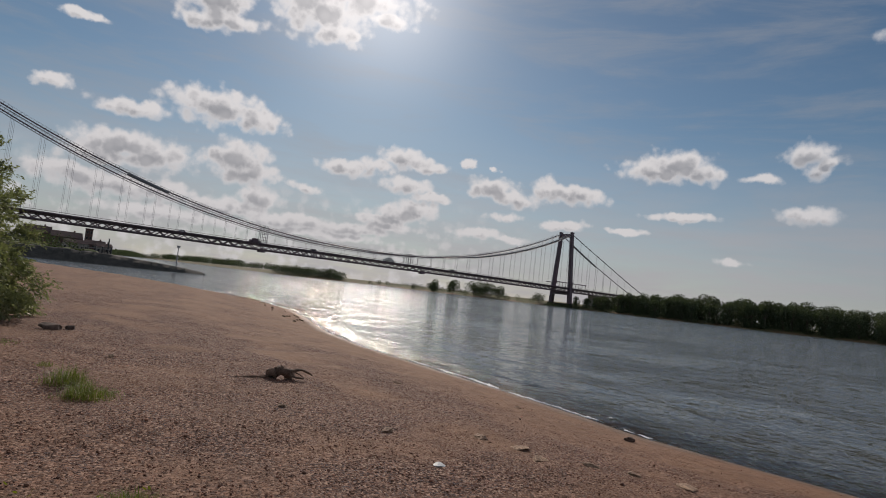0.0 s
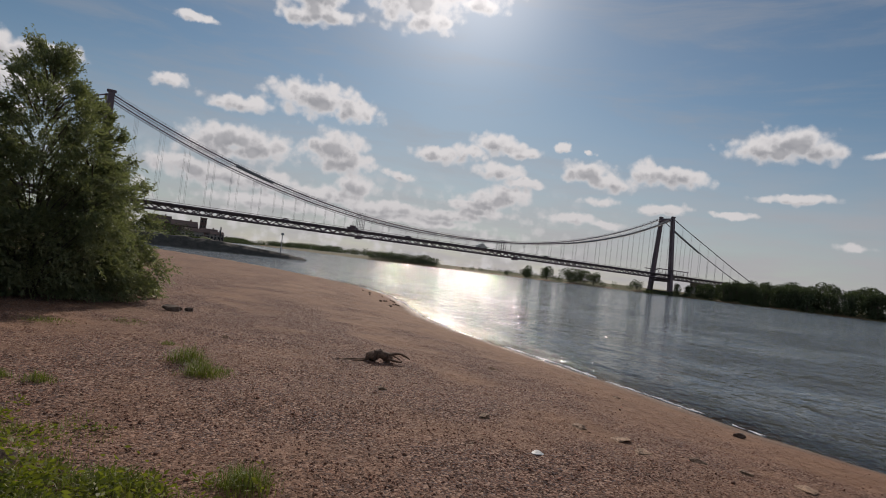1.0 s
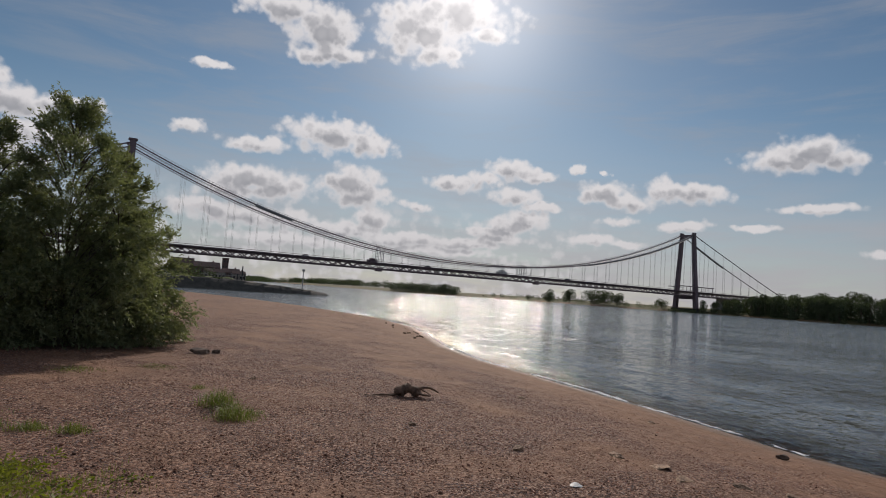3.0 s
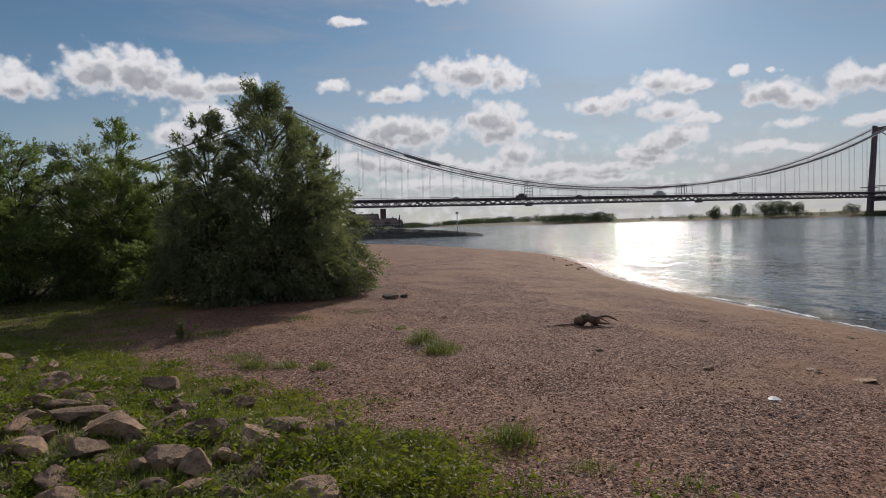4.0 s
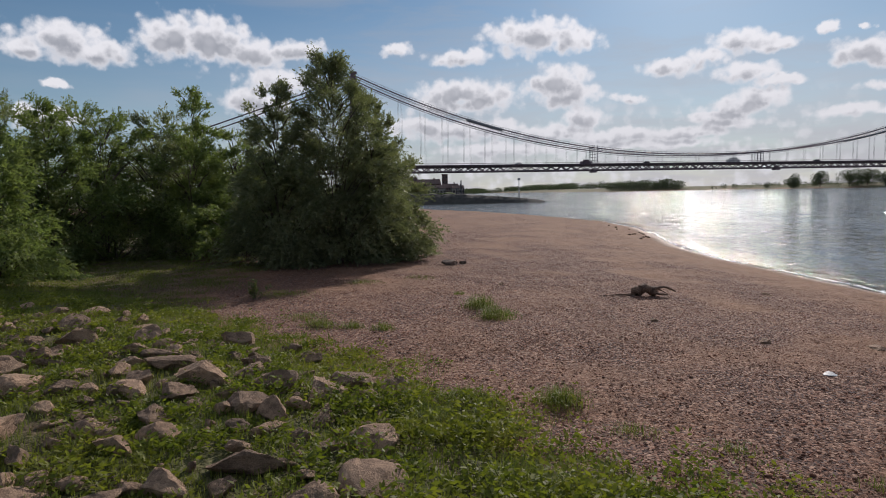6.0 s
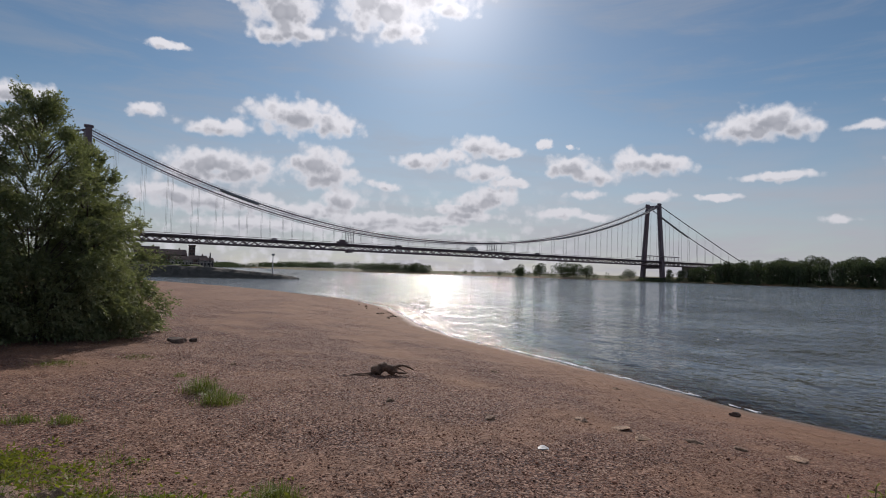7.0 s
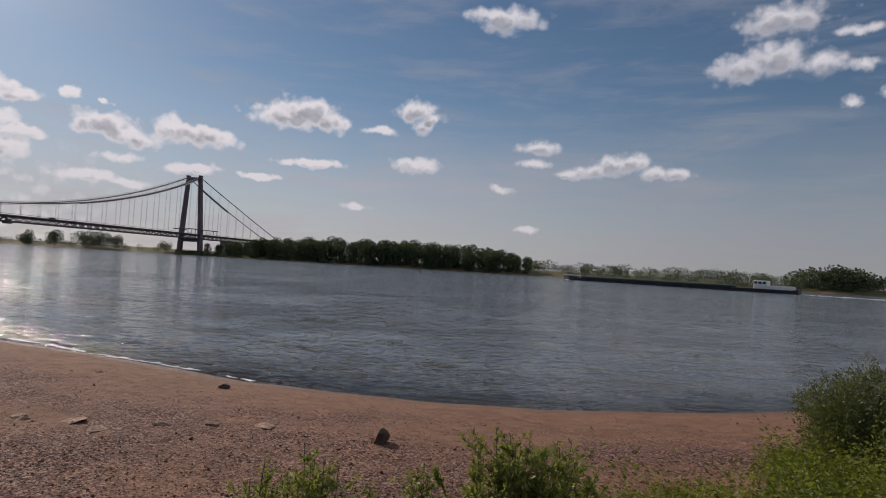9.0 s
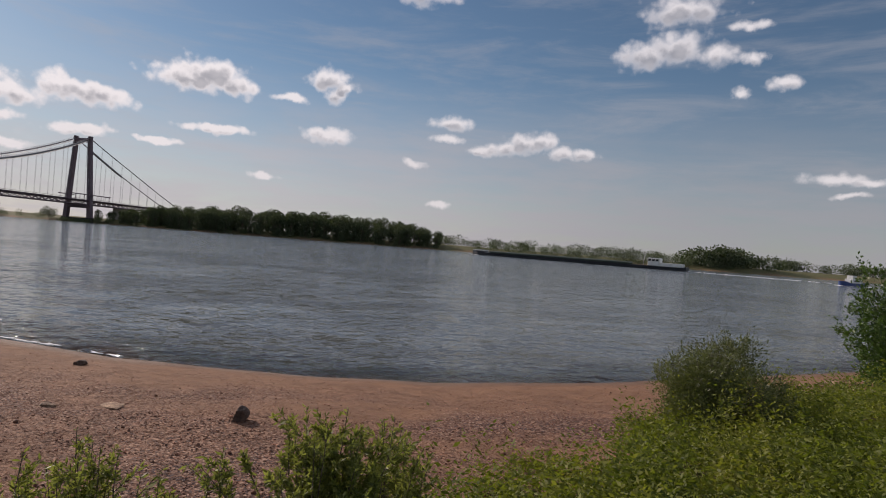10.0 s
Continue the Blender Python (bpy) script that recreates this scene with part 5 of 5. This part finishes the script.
# ---------- shrubs on the bank edge ----------
def shrub(x, y, seed, height, radius, stems, leaves, mat, label, leaf=(.055, .013), low=.12, dense=False):
    """Upright leafy shoots from one stool."""
    g = np.random.default_rng(seed)
    wood, cen, way = [], [], []
    for s in range(stems):
        a, lean = g.uniform(0, 6.28), abs(g.normal(0, .5)) * radius
        h = height * g.uniform(.5, 1.0) * (1 - .25 * min(1, lean / radius))
        t = np.linspace(0, 1, 7)
        p = np.stack([np.cos(a) * (lean * t ** 1.1 + .04) + g.normal(0, .012, 7).cumsum() * .6, np.sin(a) * (lean * t ** 1.1 + .04) + g.normal(0, .012, 7).cumsum() * .6, h * t - .03], 1)
        wood.append(tube_arrays(p, np.linspace(.0042, .0008, 7) * (1 + h), 5))
        subs = [(p, t)]
        for b in range(int(5 + 5 * h)):
            u = g.uniform(.15, .9)
            r0 = np.array([np.interp(u, t, p[:, i]) for i in range(3)])
            ba = g.uniform(0, 6.28)
            ln = g.uniform(.12, .34) * h * (1.1 - u * .6)
            q = np.linspace(0, 1, 4)
            bp = r0 + np.stack([np.cos(ba) * ln * .75 * q, np.sin(ba) * ln * .75 * q, ln * .75 * q], 1)
            wood.append(tube_arrays(bp, np.linspace(.002, .0007, 4), 4))
            subs.append((bp, q))
        for i_sub, (bp, q) in enumerate(subs):
            n = max(6, int(leaves / stems / (6 + 5 * h))) * (3 if i_sub == 0 else 1)
            u = g.uniform(low, 1, n)
            cen.append(np.stack([np.interp(u, q, bp[:, i]) for i in range(3)], 1))
            d = bp[-1] - bp[0]
            way.append(np.tile(d / (np.linalg.norm(d) + 1e-9), (n, 1)))
    cen, way = np.concatenate(cen), np.concatenate(way)
    lv = leaves_arrays(g, cen, way, *leaf, .25, 1.0)
    plant("willow_shrub", (fast_mesh("shoots", *join(wood), True), fast_mesh("leaves", *lv)), (BARK, mat), label, "shrub", "shrubs on the bank edge",
          pose(x, y, on_ground(x, y)), ("stem", "foliage"))


shrub(4.25, 1.9, 201, 1.13, .5, 60, 34000, SHRUB, "upright leafy willow shrub at the edge of the bank", leaf=(.038, .011))
shrub(4.6, 1.75, 211, 1.0, .3, 20, 6000, SHRUB, "thin outer shoots of a willow shrub", leaf=(.038, .011))
shrub(3.6, 2.72, 202, 1.03, .3, 26, 8000, SHRUB, "thin willow shoots at the edge of the bank", leaf=(.038, .011))
shrub(3.85, 2.55, 203, .98, .22, 16, 4500, SHRUB, "thin willow shoots with reddish tips", leaf=(.038, .011))
shrub(3.42, 2.85, 212, 1.0, .26, 22, 6500, SHRUB, "thin leafy willow shoots at the bank edge", leaf=(.038, .011))
shrub(3.72, 2.68, 213, 1.06, .2, 14, 4200, SHRUB, "tall thin willow shoots with bare tips", leaf=(.038, .011))
shrub(4.01, 2.29, 208, .92, .16, 8, 2200, SHRUB, "small willow shoots beside a larger shrub", leaf=(.038, .011))
shrub(4.95, 1.8, 204, .85, .25, 16, 4600, SHRUB, "small willow shoots on the bank edge", leaf=(.038, .011))
shrub(-4.9, 10.9, 210, .55, .2, 7, 420, BUSH, "small leafy sprig standing in the shade", leaf=(.055, .02))


def bank_bush(x, y, seed, height, radius, leaves, mat, label, leaf):
    plant("bank_bush", willow_tree(seed, height, radius, 12, leaves, leaf, mat, spire=.3, skirt=.95, thick=.3), (BARK, mat), label, "bush", "bushes on the bank",
          pose(x, y, on_ground(x, y) - .03), ("stem", "crown"))


bank_bush(10.05, -.1, 205, 1.22, .95, 46000, BUSH, "rounded grey-green willow bush on the bank", (.05, .014))
bank_bush(11.3, -.2, 206, .75, .6, 7000, BUSH, "low spreading willow bush on the bank", (.05, .014))
bank_bush(16.0, -3.6, 207, 3.05, 1.5, 42000, DARK_LEAF, "tall dense dark green bush on the bank", (.07, .036))
bank_bush(17.3, -5.6, 209, 2.7, 1.7, 22000, DARK_LEAF, "tall dense dark green bush behind another", (.07, .036))


# ---------- driftwood, stones ----------
def gnarled(points, r0, r1, seed, sides=7):
    g = np.random.default_rng(seed)
    p = np.asarray(points, float)
    t = np.linspace(0, 1, len(p))
    q = np.linspace(0, 1, len(p) * 4)
    line = np.stack([np.interp(q, t, p[:, i]) for i in range(3)], 1)
    line[1:-1] = (line[:-2] + 2 * line[1:-1] + line[2:]) / 4
    line += g.normal(0, .15 * r0, line.shape)
    return fast_mesh("branch", *tube_arrays(line, np.linspace(r0, r1, len(q)) * g.uniform(.75, 1.25, len(q)), sides), True)


drift = thing("driftwood", "dark weathered driftwood root with bare branches on gravel", "driftwood", m=pose(2.55, 12.3, on_ground(2.55, 12.3), 0, 0, 4))
part("root_stump", gnarled([(-.16, 0, .05), (-.04, .02, .13), (.08, 0, .14), (.2, .03, .08), (.27, .05, .05)], .10, .07, 1, 9), WOOD, drift)
part("root_stump", gnarled([(-.1, -.04, .05), (0, .0, .14), (.08, .03, .19)], .08, .05, 2, 8), WOOD, drift)
for k, pts in enumerate(([(.12, 0, .1), (.28, .02, .16), (.44, .05, .17), (.6, .07, .12), (.68, .08, .07)], [(.16, -.02, .08), (.3, -.05, .05), (.48, -.08, .03)],
                         [(-.12, 0, .05), (-.42, .02, .03), (-.75, .05, .02), (-1.0, .12, .03)], [(-.1, .05, .04), (-.4, -.1, .02), (-.8, -.16, .03)],
                         [(.3, .03, .14), (.4, .0, .09), (.5, -.04, .03)], [(-.55, .0, .03), (-.7, -.1, .03), (-.82, -.12, .05)])):
    part("branch", gnarled(pts, .04 if k < 2 else .018, .012 if k < 2 else .006, 10 + k), WOOD, drift)


def stone(x, y, seed, w, flat, label, turn=0.0, sink=.3, group="loose stones on the gravel", mesh=None, tilt=(0, 0), mat=ROCK):
    me = mesh or rock_mesh(seed, w, flat)
    ob = part("stone", me, mat, None)
    ob.matrix_basis = pose(x, y, on_ground(x, y) + flat * .5 * (1 - 2 * sink) * .75, *tilt, turn)
    return tagged(ob, label, "stone", group)


stone(7.25, 5.0, 341, .25, .22, "dark angular stone lying on pale sand", 20, mat=DARK_ROCK)
stone(-1.74, 16.8, 302, .42, .26, "dark reddish block of stone on the gravel", 10, mat=DARK_ROCK)
stone(-1.38, 17.0, 303, .19, .14, "small dark stone beside a larger block", mat=DARK_ROCK)
stone(8.8, 9.8, 304, .28, .16, "small dark stone near the water", mat=DARK_ROCK)
stone(3.48, 7.0, 305, .14, .05, "flat pale stone on the gravel", mat=LITTER)
stone(-2.7, 5.7, 306, .3, .2, "dark stone at the edge of the grass", 40, group="riprap stones on the bank")
for k, (x, y, w) in enumerate(((5.2, 8.1, .34), (5.2, 7.55, .3), (4.9, 8.6, .28), (5.9, 7.4, .26), (6.4, 7.1, .2), (5.55, 13.9, .24), (3.4, 8.6, .2), (6.9, 6.6, .3), (7.9, 12.4, .16), (-.3, 13.3, .15), (2.2, 9.8, .16))):
    stone(x, y, 310 + k, w, .07, "flat brown slab of stone on the gravel", k * 37)
g = np.random.default_rng(77)
flotsam = [rock_mesh(330 + k, .2, .12, 1) for k in range(4)]
for k in range(26):
    y = g.uniform(34, 62)
    x = 8.2 - abs(g.normal(0, .8)) + .02 * (y - 34)
    stone(x, y, 0, .3, .2, "dark stone at the water's edge of the beach spit", k * 50, mesh=flotsam[k % 4])

for k in range(46):
    u, v = g.random(), g.normal(0, .45)
    x, y = 13.2 + 5.2 * u + .3 * v, -.35 - 2.2 * u + v
    stone(x, y, 0, .3, .2, "pale stone at the foot of the bank by the water", k * 61, mesh=flotsam[k % 4])

# riprap on the bank
riprap = [rock_mesh(400 + k, 1.0, f, 2) for k, f in enumerate((.5, .62, .45, .7, .55, .38, .6, .48))]
taken = [(-2.8, 4.0, .3), (-1.8, 4.25, .45), (-4.3, 4.55, .4), (-2.7, 3.45, .3), (-3.25, 3.3, .3), (-1.77, 3.27, .4)]
tries = 0
while len(taken) < 221 and tries < 30000:
    tries += 1
    x, y = g.uniform(-10, 1.2), g.uniform(1.6, 8.2)
    dd = float(edge_distance(x, y, BANK_EDGE, BANK_LAND))
    if dd < .35 or dd > 7:
        continue
    near_cam = math.hypot(x, y)
    if near_cam < 2.0:
        continue
    # stones lie thickest in a drift across the slope
    thick = math.exp(-((dd - 2.0 - .18 * abs(x + 2)) / 1.7) ** 2)
    if g.random() > thick:
        continue
    w = float(np.clip(g.lognormal(-1.4, .42), .11, .48))
    if any((x - a) ** 2 + (y - b) ** 2 < (.42 * (w + c)) ** 2 for a, b, c in taken):
        continue
    taken.append((x, y, w))
    ob = part("rock", riprap[len(taken) % 8], ROCK, None)
    ob.matrix_basis = Matrix.LocRotScale((x, y, on_ground(x, y) + w * .12), Euler((g.normal(0, .14), g.normal(0, .14), g.uniform(0, 6.3))), (w, w * g.uniform(.75, 1.1), w * g.uniform(.6, .95)))
    tagged(ob, "angular grey-brown riprap rock half sunk in grass", "rock", "riprap stones on the bank")
# small rubble between the larger rocks, in one mesh
small = [rock_mesh(430 + k, 1.0, .6, 0) for k in range(8)]
chips = [np.array([v.co[:] for v in me.vertices]) for me in small]
faces = [np.array([list(p.vertices) for p in me.polygons]) for me in small]
bits, tries = [], 0
while len(bits) < 420 and tries < 9000:
    tries += 1
    x, y = g.uniform(-10, 1.2), g.uniform(1.6, 8.2)
    dd = float(edge_distance(x, y, BANK_EDGE, BANK_LAND))
    if dd < .1 or dd > 6 or g.random() > math.exp(-((dd - 2.0 - .18 * abs(x + 2)) / 2.0) ** 2):
        continue
    k = int(g.integers(8))
    w = g.uniform(.05, .13)
    turn = np.array(Euler(g.uniform(0, 6, 3)).to_matrix())
    bits.append((chips[k] @ turn.T * w + np.array([x, y, on_ground(x, y) + w * .15]), faces[k]))
tagged(part("rubble", fast_mesh("rubble", *join(bits)), ROCK), "small angular rubble between the riprap rocks", "rubble", kind="stuff")
BIG_ROCKS = [(-2.79, 3.98, .36), (-2.72, 3.47, .3), (-3.26, 3.29, .32), (-1.9, 4.19, .33), (-1.79, 4.49, .24), (-1.58, 4.32, .3), (-2.34, 4.28, .22), (-4.27, 4.54, .46), (-4.87, 5.8, .28),
             (-5.05, 5.37, .3), (-4.8, 4.84, .42), (-4.91, 5.52, .26), (-3.39, 4.61, .28), (-3.66, 4.54, .26), (-4.0, 6.23, .28), (-3.69, 5.93, .3), (-3.73, 5.03, .3), (-3.08, 3.75, .24), (10.66, -1.76, .4)]
FLAT_ROCKS = [(-3.22, 3.54, .18), (-3.44, 3.85, .18), (-3.74, 3.86, .18), (-3.37, 4.03, .18), (-3.69, 4.06, .28), (-2.27, 2.93, .26), (-1.77, 3.27, .44), (-2.91, 3.2, .17), (-3.08, 2.87, .33), (-2.84, 2.93, .23),
              (-.89, 3.54, .18), (-.9, 3.32, .16), (-2.71, 4.48, .15), (-4.42, 4.29, .18), (-1.12, 4.43, .18), (-1.22, 3.84, .17), (-1.52, 3.54, .17)]
for k, (x, y, w) in enumerate(BIG_ROCKS + FLAT_ROCKS):
    flat = .95 if k < len(BIG_ROCKS) else .65
    ob = part("rock", riprap[k % 8], ROCK, None)
    ob.matrix_basis = Matrix.LocRotScale((x, y, on_ground(x, y) + w * .12 * flat), Euler((g.normal(0, .13), g.normal(0, .13), x * 7)), (w, w * .8, w * flat))
    tagged(ob, "large angular riprap rock among weeds" if k < len(BIG_ROCKS) else "flat slab of riprap sunk in grass", "rock", "riprap stones on the bank")


# ---------- grass, weeds, pebbles ----------
def blades(rng, x, y, z, length, width, lean=.5):
    """Bent tapering blades: a quad and a tip each, as two quads."""
    n = len(x)
    a = rng.uniform(0, 6.28, n)
    out = np.stack([np.cos(a), np.sin(a), np.zeros(n)], 1)
    side = np.stack([-np.sin(a), np.cos(a), np.zeros(n)], 1)
    ln = length * rng.uniform(.5, 1.25, n)[:, None]
    b = lean * rng.random(n)[:, None]
    p0 = np.stack([x, y, z], 1)
    p1 = p0 + ln * (out * b * .35 + np.array([0, 0, .55]))
    p2 = p0 + ln * (out * b * 1.0 + np.array([0, 0, .95]) * (1 - .35 * b))
    w = width * rng.uniform(.7, 1.3, n)[:, None]
    v = np.stack([p0 - side * w * .5, p0 + side * w * .5, p1 + side * w * .4, p1 - side * w * .4, p2 + side * w * .06, p2 - side * w * .06], 1).reshape(-1, 3)
    o = (np.arange(n) * 6)[:, None]
    return v, np.concatenate([o + np.array([[0, 1, 2, 3]]), o + np.array([[3, 2, 4, 5]])])


def bank_spots(rng, n, x0, x1, y0, y1, size, seed, keep=.0, reach=7.0):
    x, y = rng.uniform(x0, x1, n), rng.uniform(y0, y1, n)
    d = edge_distance(x, y, BANK_EDGE, BANK_LAND)
    d = d + .9 * wobble(x, y, 2.5, 9) + .5 * wobble(x, y, 1.0, 10)
    ok = (d > -.15 + rng.normal(0, .25, n)) & (wobble(x, y, size, seed) + rng.normal(0, .15, n) > keep) & (d < reach)
    return x[ok], y[ok]


rng = np.random.default_rng(11)
tops = [bank_spots(rng, 300000, -13, 2.5, 1.2, 13, 1.3, 21, -.26), bank_spots(rng, 60000, 1.5, 15, -5, 3, 1.5, 22, -.35, 5)]
gx, gy = rng.uniform(-16, -3, 170000), rng.uniform(8, 19, 170000)
ok = (gx + .2 * gy + 1.6 * wobble(gx, gy, 3.5, 15) < -3.5) & (wobble(gx, gy, 1.2, 24) + rng.normal(0, .12, len(gx)) > -.06) & (edge_distance(gx, gy, BANK_EDGE, BANK_LAND) < .5)
tops.append((gx[ok], gy[ok]))
x, y = np.concatenate([p[0] for p in tops]), np.concatenate([p[1] for p in tops])
tagged(part("grass", fast_mesh("grass", *blades(rng, x, y, ground_z(x, y) - .01, .08, .005)), GRASS), "short green grass over the stony bank", "grass", kind="stuff")


def weeds(rng, x, y, high, leaf):
    n = len(x)
    k = 17
    cx, cy = np.repeat(x, k), np.repeat(y, k)
    drift = .72 + 1.3 * wobble(x, y, 1.0, 77) + .8 * wobble(x, y, .4, 78)
    h = np.repeat(high * np.clip(drift, .2, 1.6) * np.clip(rng.lognormal(-.35, .45, n), .25, 1.7), k)
    u = rng.random(n * k)
    a = rng.uniform(0, 6.28, n * k)
    r = rng.uniform(0, .09, n * k)
    c = np.stack([cx + r * np.cos(a), cy + r * np.sin(a), ground_z(cx, cy) + h * u], 1)
    return leaves_arrays(rng, c, np.stack([np.cos(a), np.sin(a), .5 + 0 * a], 1), *leaf, .3, .5)


w1 = bank_spots(rng, 14000, -11, 2.2, 1.2, 9.5, 1.1, 31, -.02)
w3 = (rng.normal(.55, .38, 900), rng.normal(2.95, .3, 900))
w4 = (rng.normal(-.75, .4, 420), rng.normal(4.5, .28, 420))
w2 = bank_spots(rng, 23000, 2.4, 14, -4, 2.4, 1.6, 32, -.5, 4.5)
x, y = (np.concatenate([w[i] for w in (w1, w2, w3, w4)]) for i in (0, 1))
high = np.where(x > 2.2, .36, np.where((x > -1.6) & (y < 5.2), .22, .12))
tagged(part("weeds", fast_mesh("weeds", *weeds(rng, x, y, high, (.05, .0205))), WEED), "leafy green weeds covering the bank", "weeds", kind="stuff")


def grass_tuft(x, y, r, n, h, label):
    g = np.random.default_rng(int(abs(x * 131 + y * 17) * 10))
    n = int(n * 1.5)
    px, py = x + g.normal(0, r * .42, n), y + g.normal(0, r * .36, n)
    h = h * 1.05 * np.exp(-((px - x) ** 2 + (py - y) ** 2) / (1.1 * r * r))[:, None]
    ob = part("grass_tuft", fast_mesh("grass_tuft", *blades(g, px - x, py - y, ground_z(px, py) - on_ground(x, y) - .01, h, .0048, 1.25)), GRASS, None, m=pose(x, y, on_ground(x, y)))
    tagged(ob, label, "grass tuft", "grass tufts on the gravel", "stuff")


for x, y, r, n, h in ((-.62, 10.4, .36, 330, .31), (-.35, 9.7, .36, 330, .28), (-.1, 10.1, .25, 100, .12), (-3.0, 8.8, .35, 300, .15), (-2.5, 8.8, .25, 200, .14), (-2.0, 8.6, .22, 160, .15), (-3.4, 9.4, .5, 300, .10),
                      (-.55, 5.3, .36, 420, .2), (.35, 5.6, .3, 340, .2), (.9, 5.0, .3, 120, .1), (-3.4, 13.2, .6, 350, .08), (-2.2, 14.2, .5, 220, .07), (-1.1, 11.9, .2, 70, .1),
                      (-.8, 4.6, .4, 420, .2), (.25, 3.35, .35, 700, .2), (.75, 2.95, .3, 600, .2), (-.1, 3.5, .3, 500, .18), (1.1, 2.75, .3, 500, .2), (1.6, 4.6, .3, 80, .1), (-4.6, 11.4, .8, 500, .1), (-6.5, 12.5, 1.2, 700, .08), (-9, 13.2, 1.4, 700, .09), (3.0, 3.6, .2, 90, .14), (5.7, 2.6, .25, 100, .1), (2.4, 4.1, .2, 60, .12)):
    grass_tuft(x, y, r, n, h, "tuft of green grass growing in gravel")

def pebbles(rng, n, near, far, fine):
    """Small stones strewn over the gravel, in one mesh."""
    bm = bmesh.new()
    if fine:
        bmesh.ops.create_icosphere(bm, subdivisions=1, radius=1)
    else:
        bmesh.ops.create_cone(bm, cap_ends=False, segments=4, radius1=1, radius2=0, depth=1.0)
        for v in bm.verts:
            v.co.z += .2
    bv = np.array([v.co[:] for v in bm.verts])
    bf = np.array([[v.index for v in f.verts][:3] for f in bm.faces if len(f.verts) >= 3])
    bm.free()
    r = near + (far - near) * rng.random(n) ** (1.1 if fine else .85)
    a = np.radians(rng.uniform(-62, 95, n))
    x, y = .6 + r * np.sin(a), .3 + r * np.cos(a)
    d = edge_distance(x, y, NEAR_SHORE, NEAR_LAND)
    b = edge_distance(x, y, BANK_EDGE, BANK_LAND)
    ok = (d > .5) & (b < .6) & (smooth(1.0, 5, d + 1.2 * wobble(x, y, 4, 12)) + .15 > rng.random(n))
    x, y = x[ok], y[ok]
    m = len(x)
    s = np.clip(rng.lognormal(-4.9 if fine else -4.8, .42, m), .005, .035)[:, None, None]
    q = rng.normal(size=(m, 4))
    if not fine:
        q[:, 1:3] *= .25
    q /= np.linalg.norm(q, axis=1)[:, None]
    w_, i, j, k = q.T
    rot = np.stack([1 - 2 * (j * j + k * k), 2 * (i * j - k * w_), 2 * (i * k + j * w_), 2 * (i * j + k * w_), 1 - 2 * (i * i + k * k), 2 * (j * k - i * w_),
                    2 * (i * k - j * w_), 2 * (j * k + i * w_), 1 - 2 * (i * i + j * j)], 1).reshape(m, 3, 3)
    shape = bv[None] * rng.uniform(.55, 1.2, (m, 1, 3)) * (1 + rng.normal(0, .1, (m, len(bv), 1)))
    v = np.einsum("nij,nkj->nki", rot, shape * s)
    v[:, :, 2] *= .7
    v += np.stack([x, y, ground_z(x, y)], 1)[:, None] + np.array([0, 0, .3]) * s
    f = bf[None] + (np.arange(m) * len(bv))[:, None, None]
    return v.reshape(-1, 3), f.reshape(-1, 3)


peb = np.random.default_rng(17)
tagged(part("pebbles", fast_mesh("pebbles", *join([pebbles(peb, 30000, 2.2, 8.5, True), pebbles(peb, 40000, 7, 15, False)])), PEBBLE), "small pinkish-brown pebbles strewn over the beach", "pebbles", kind="stuff")
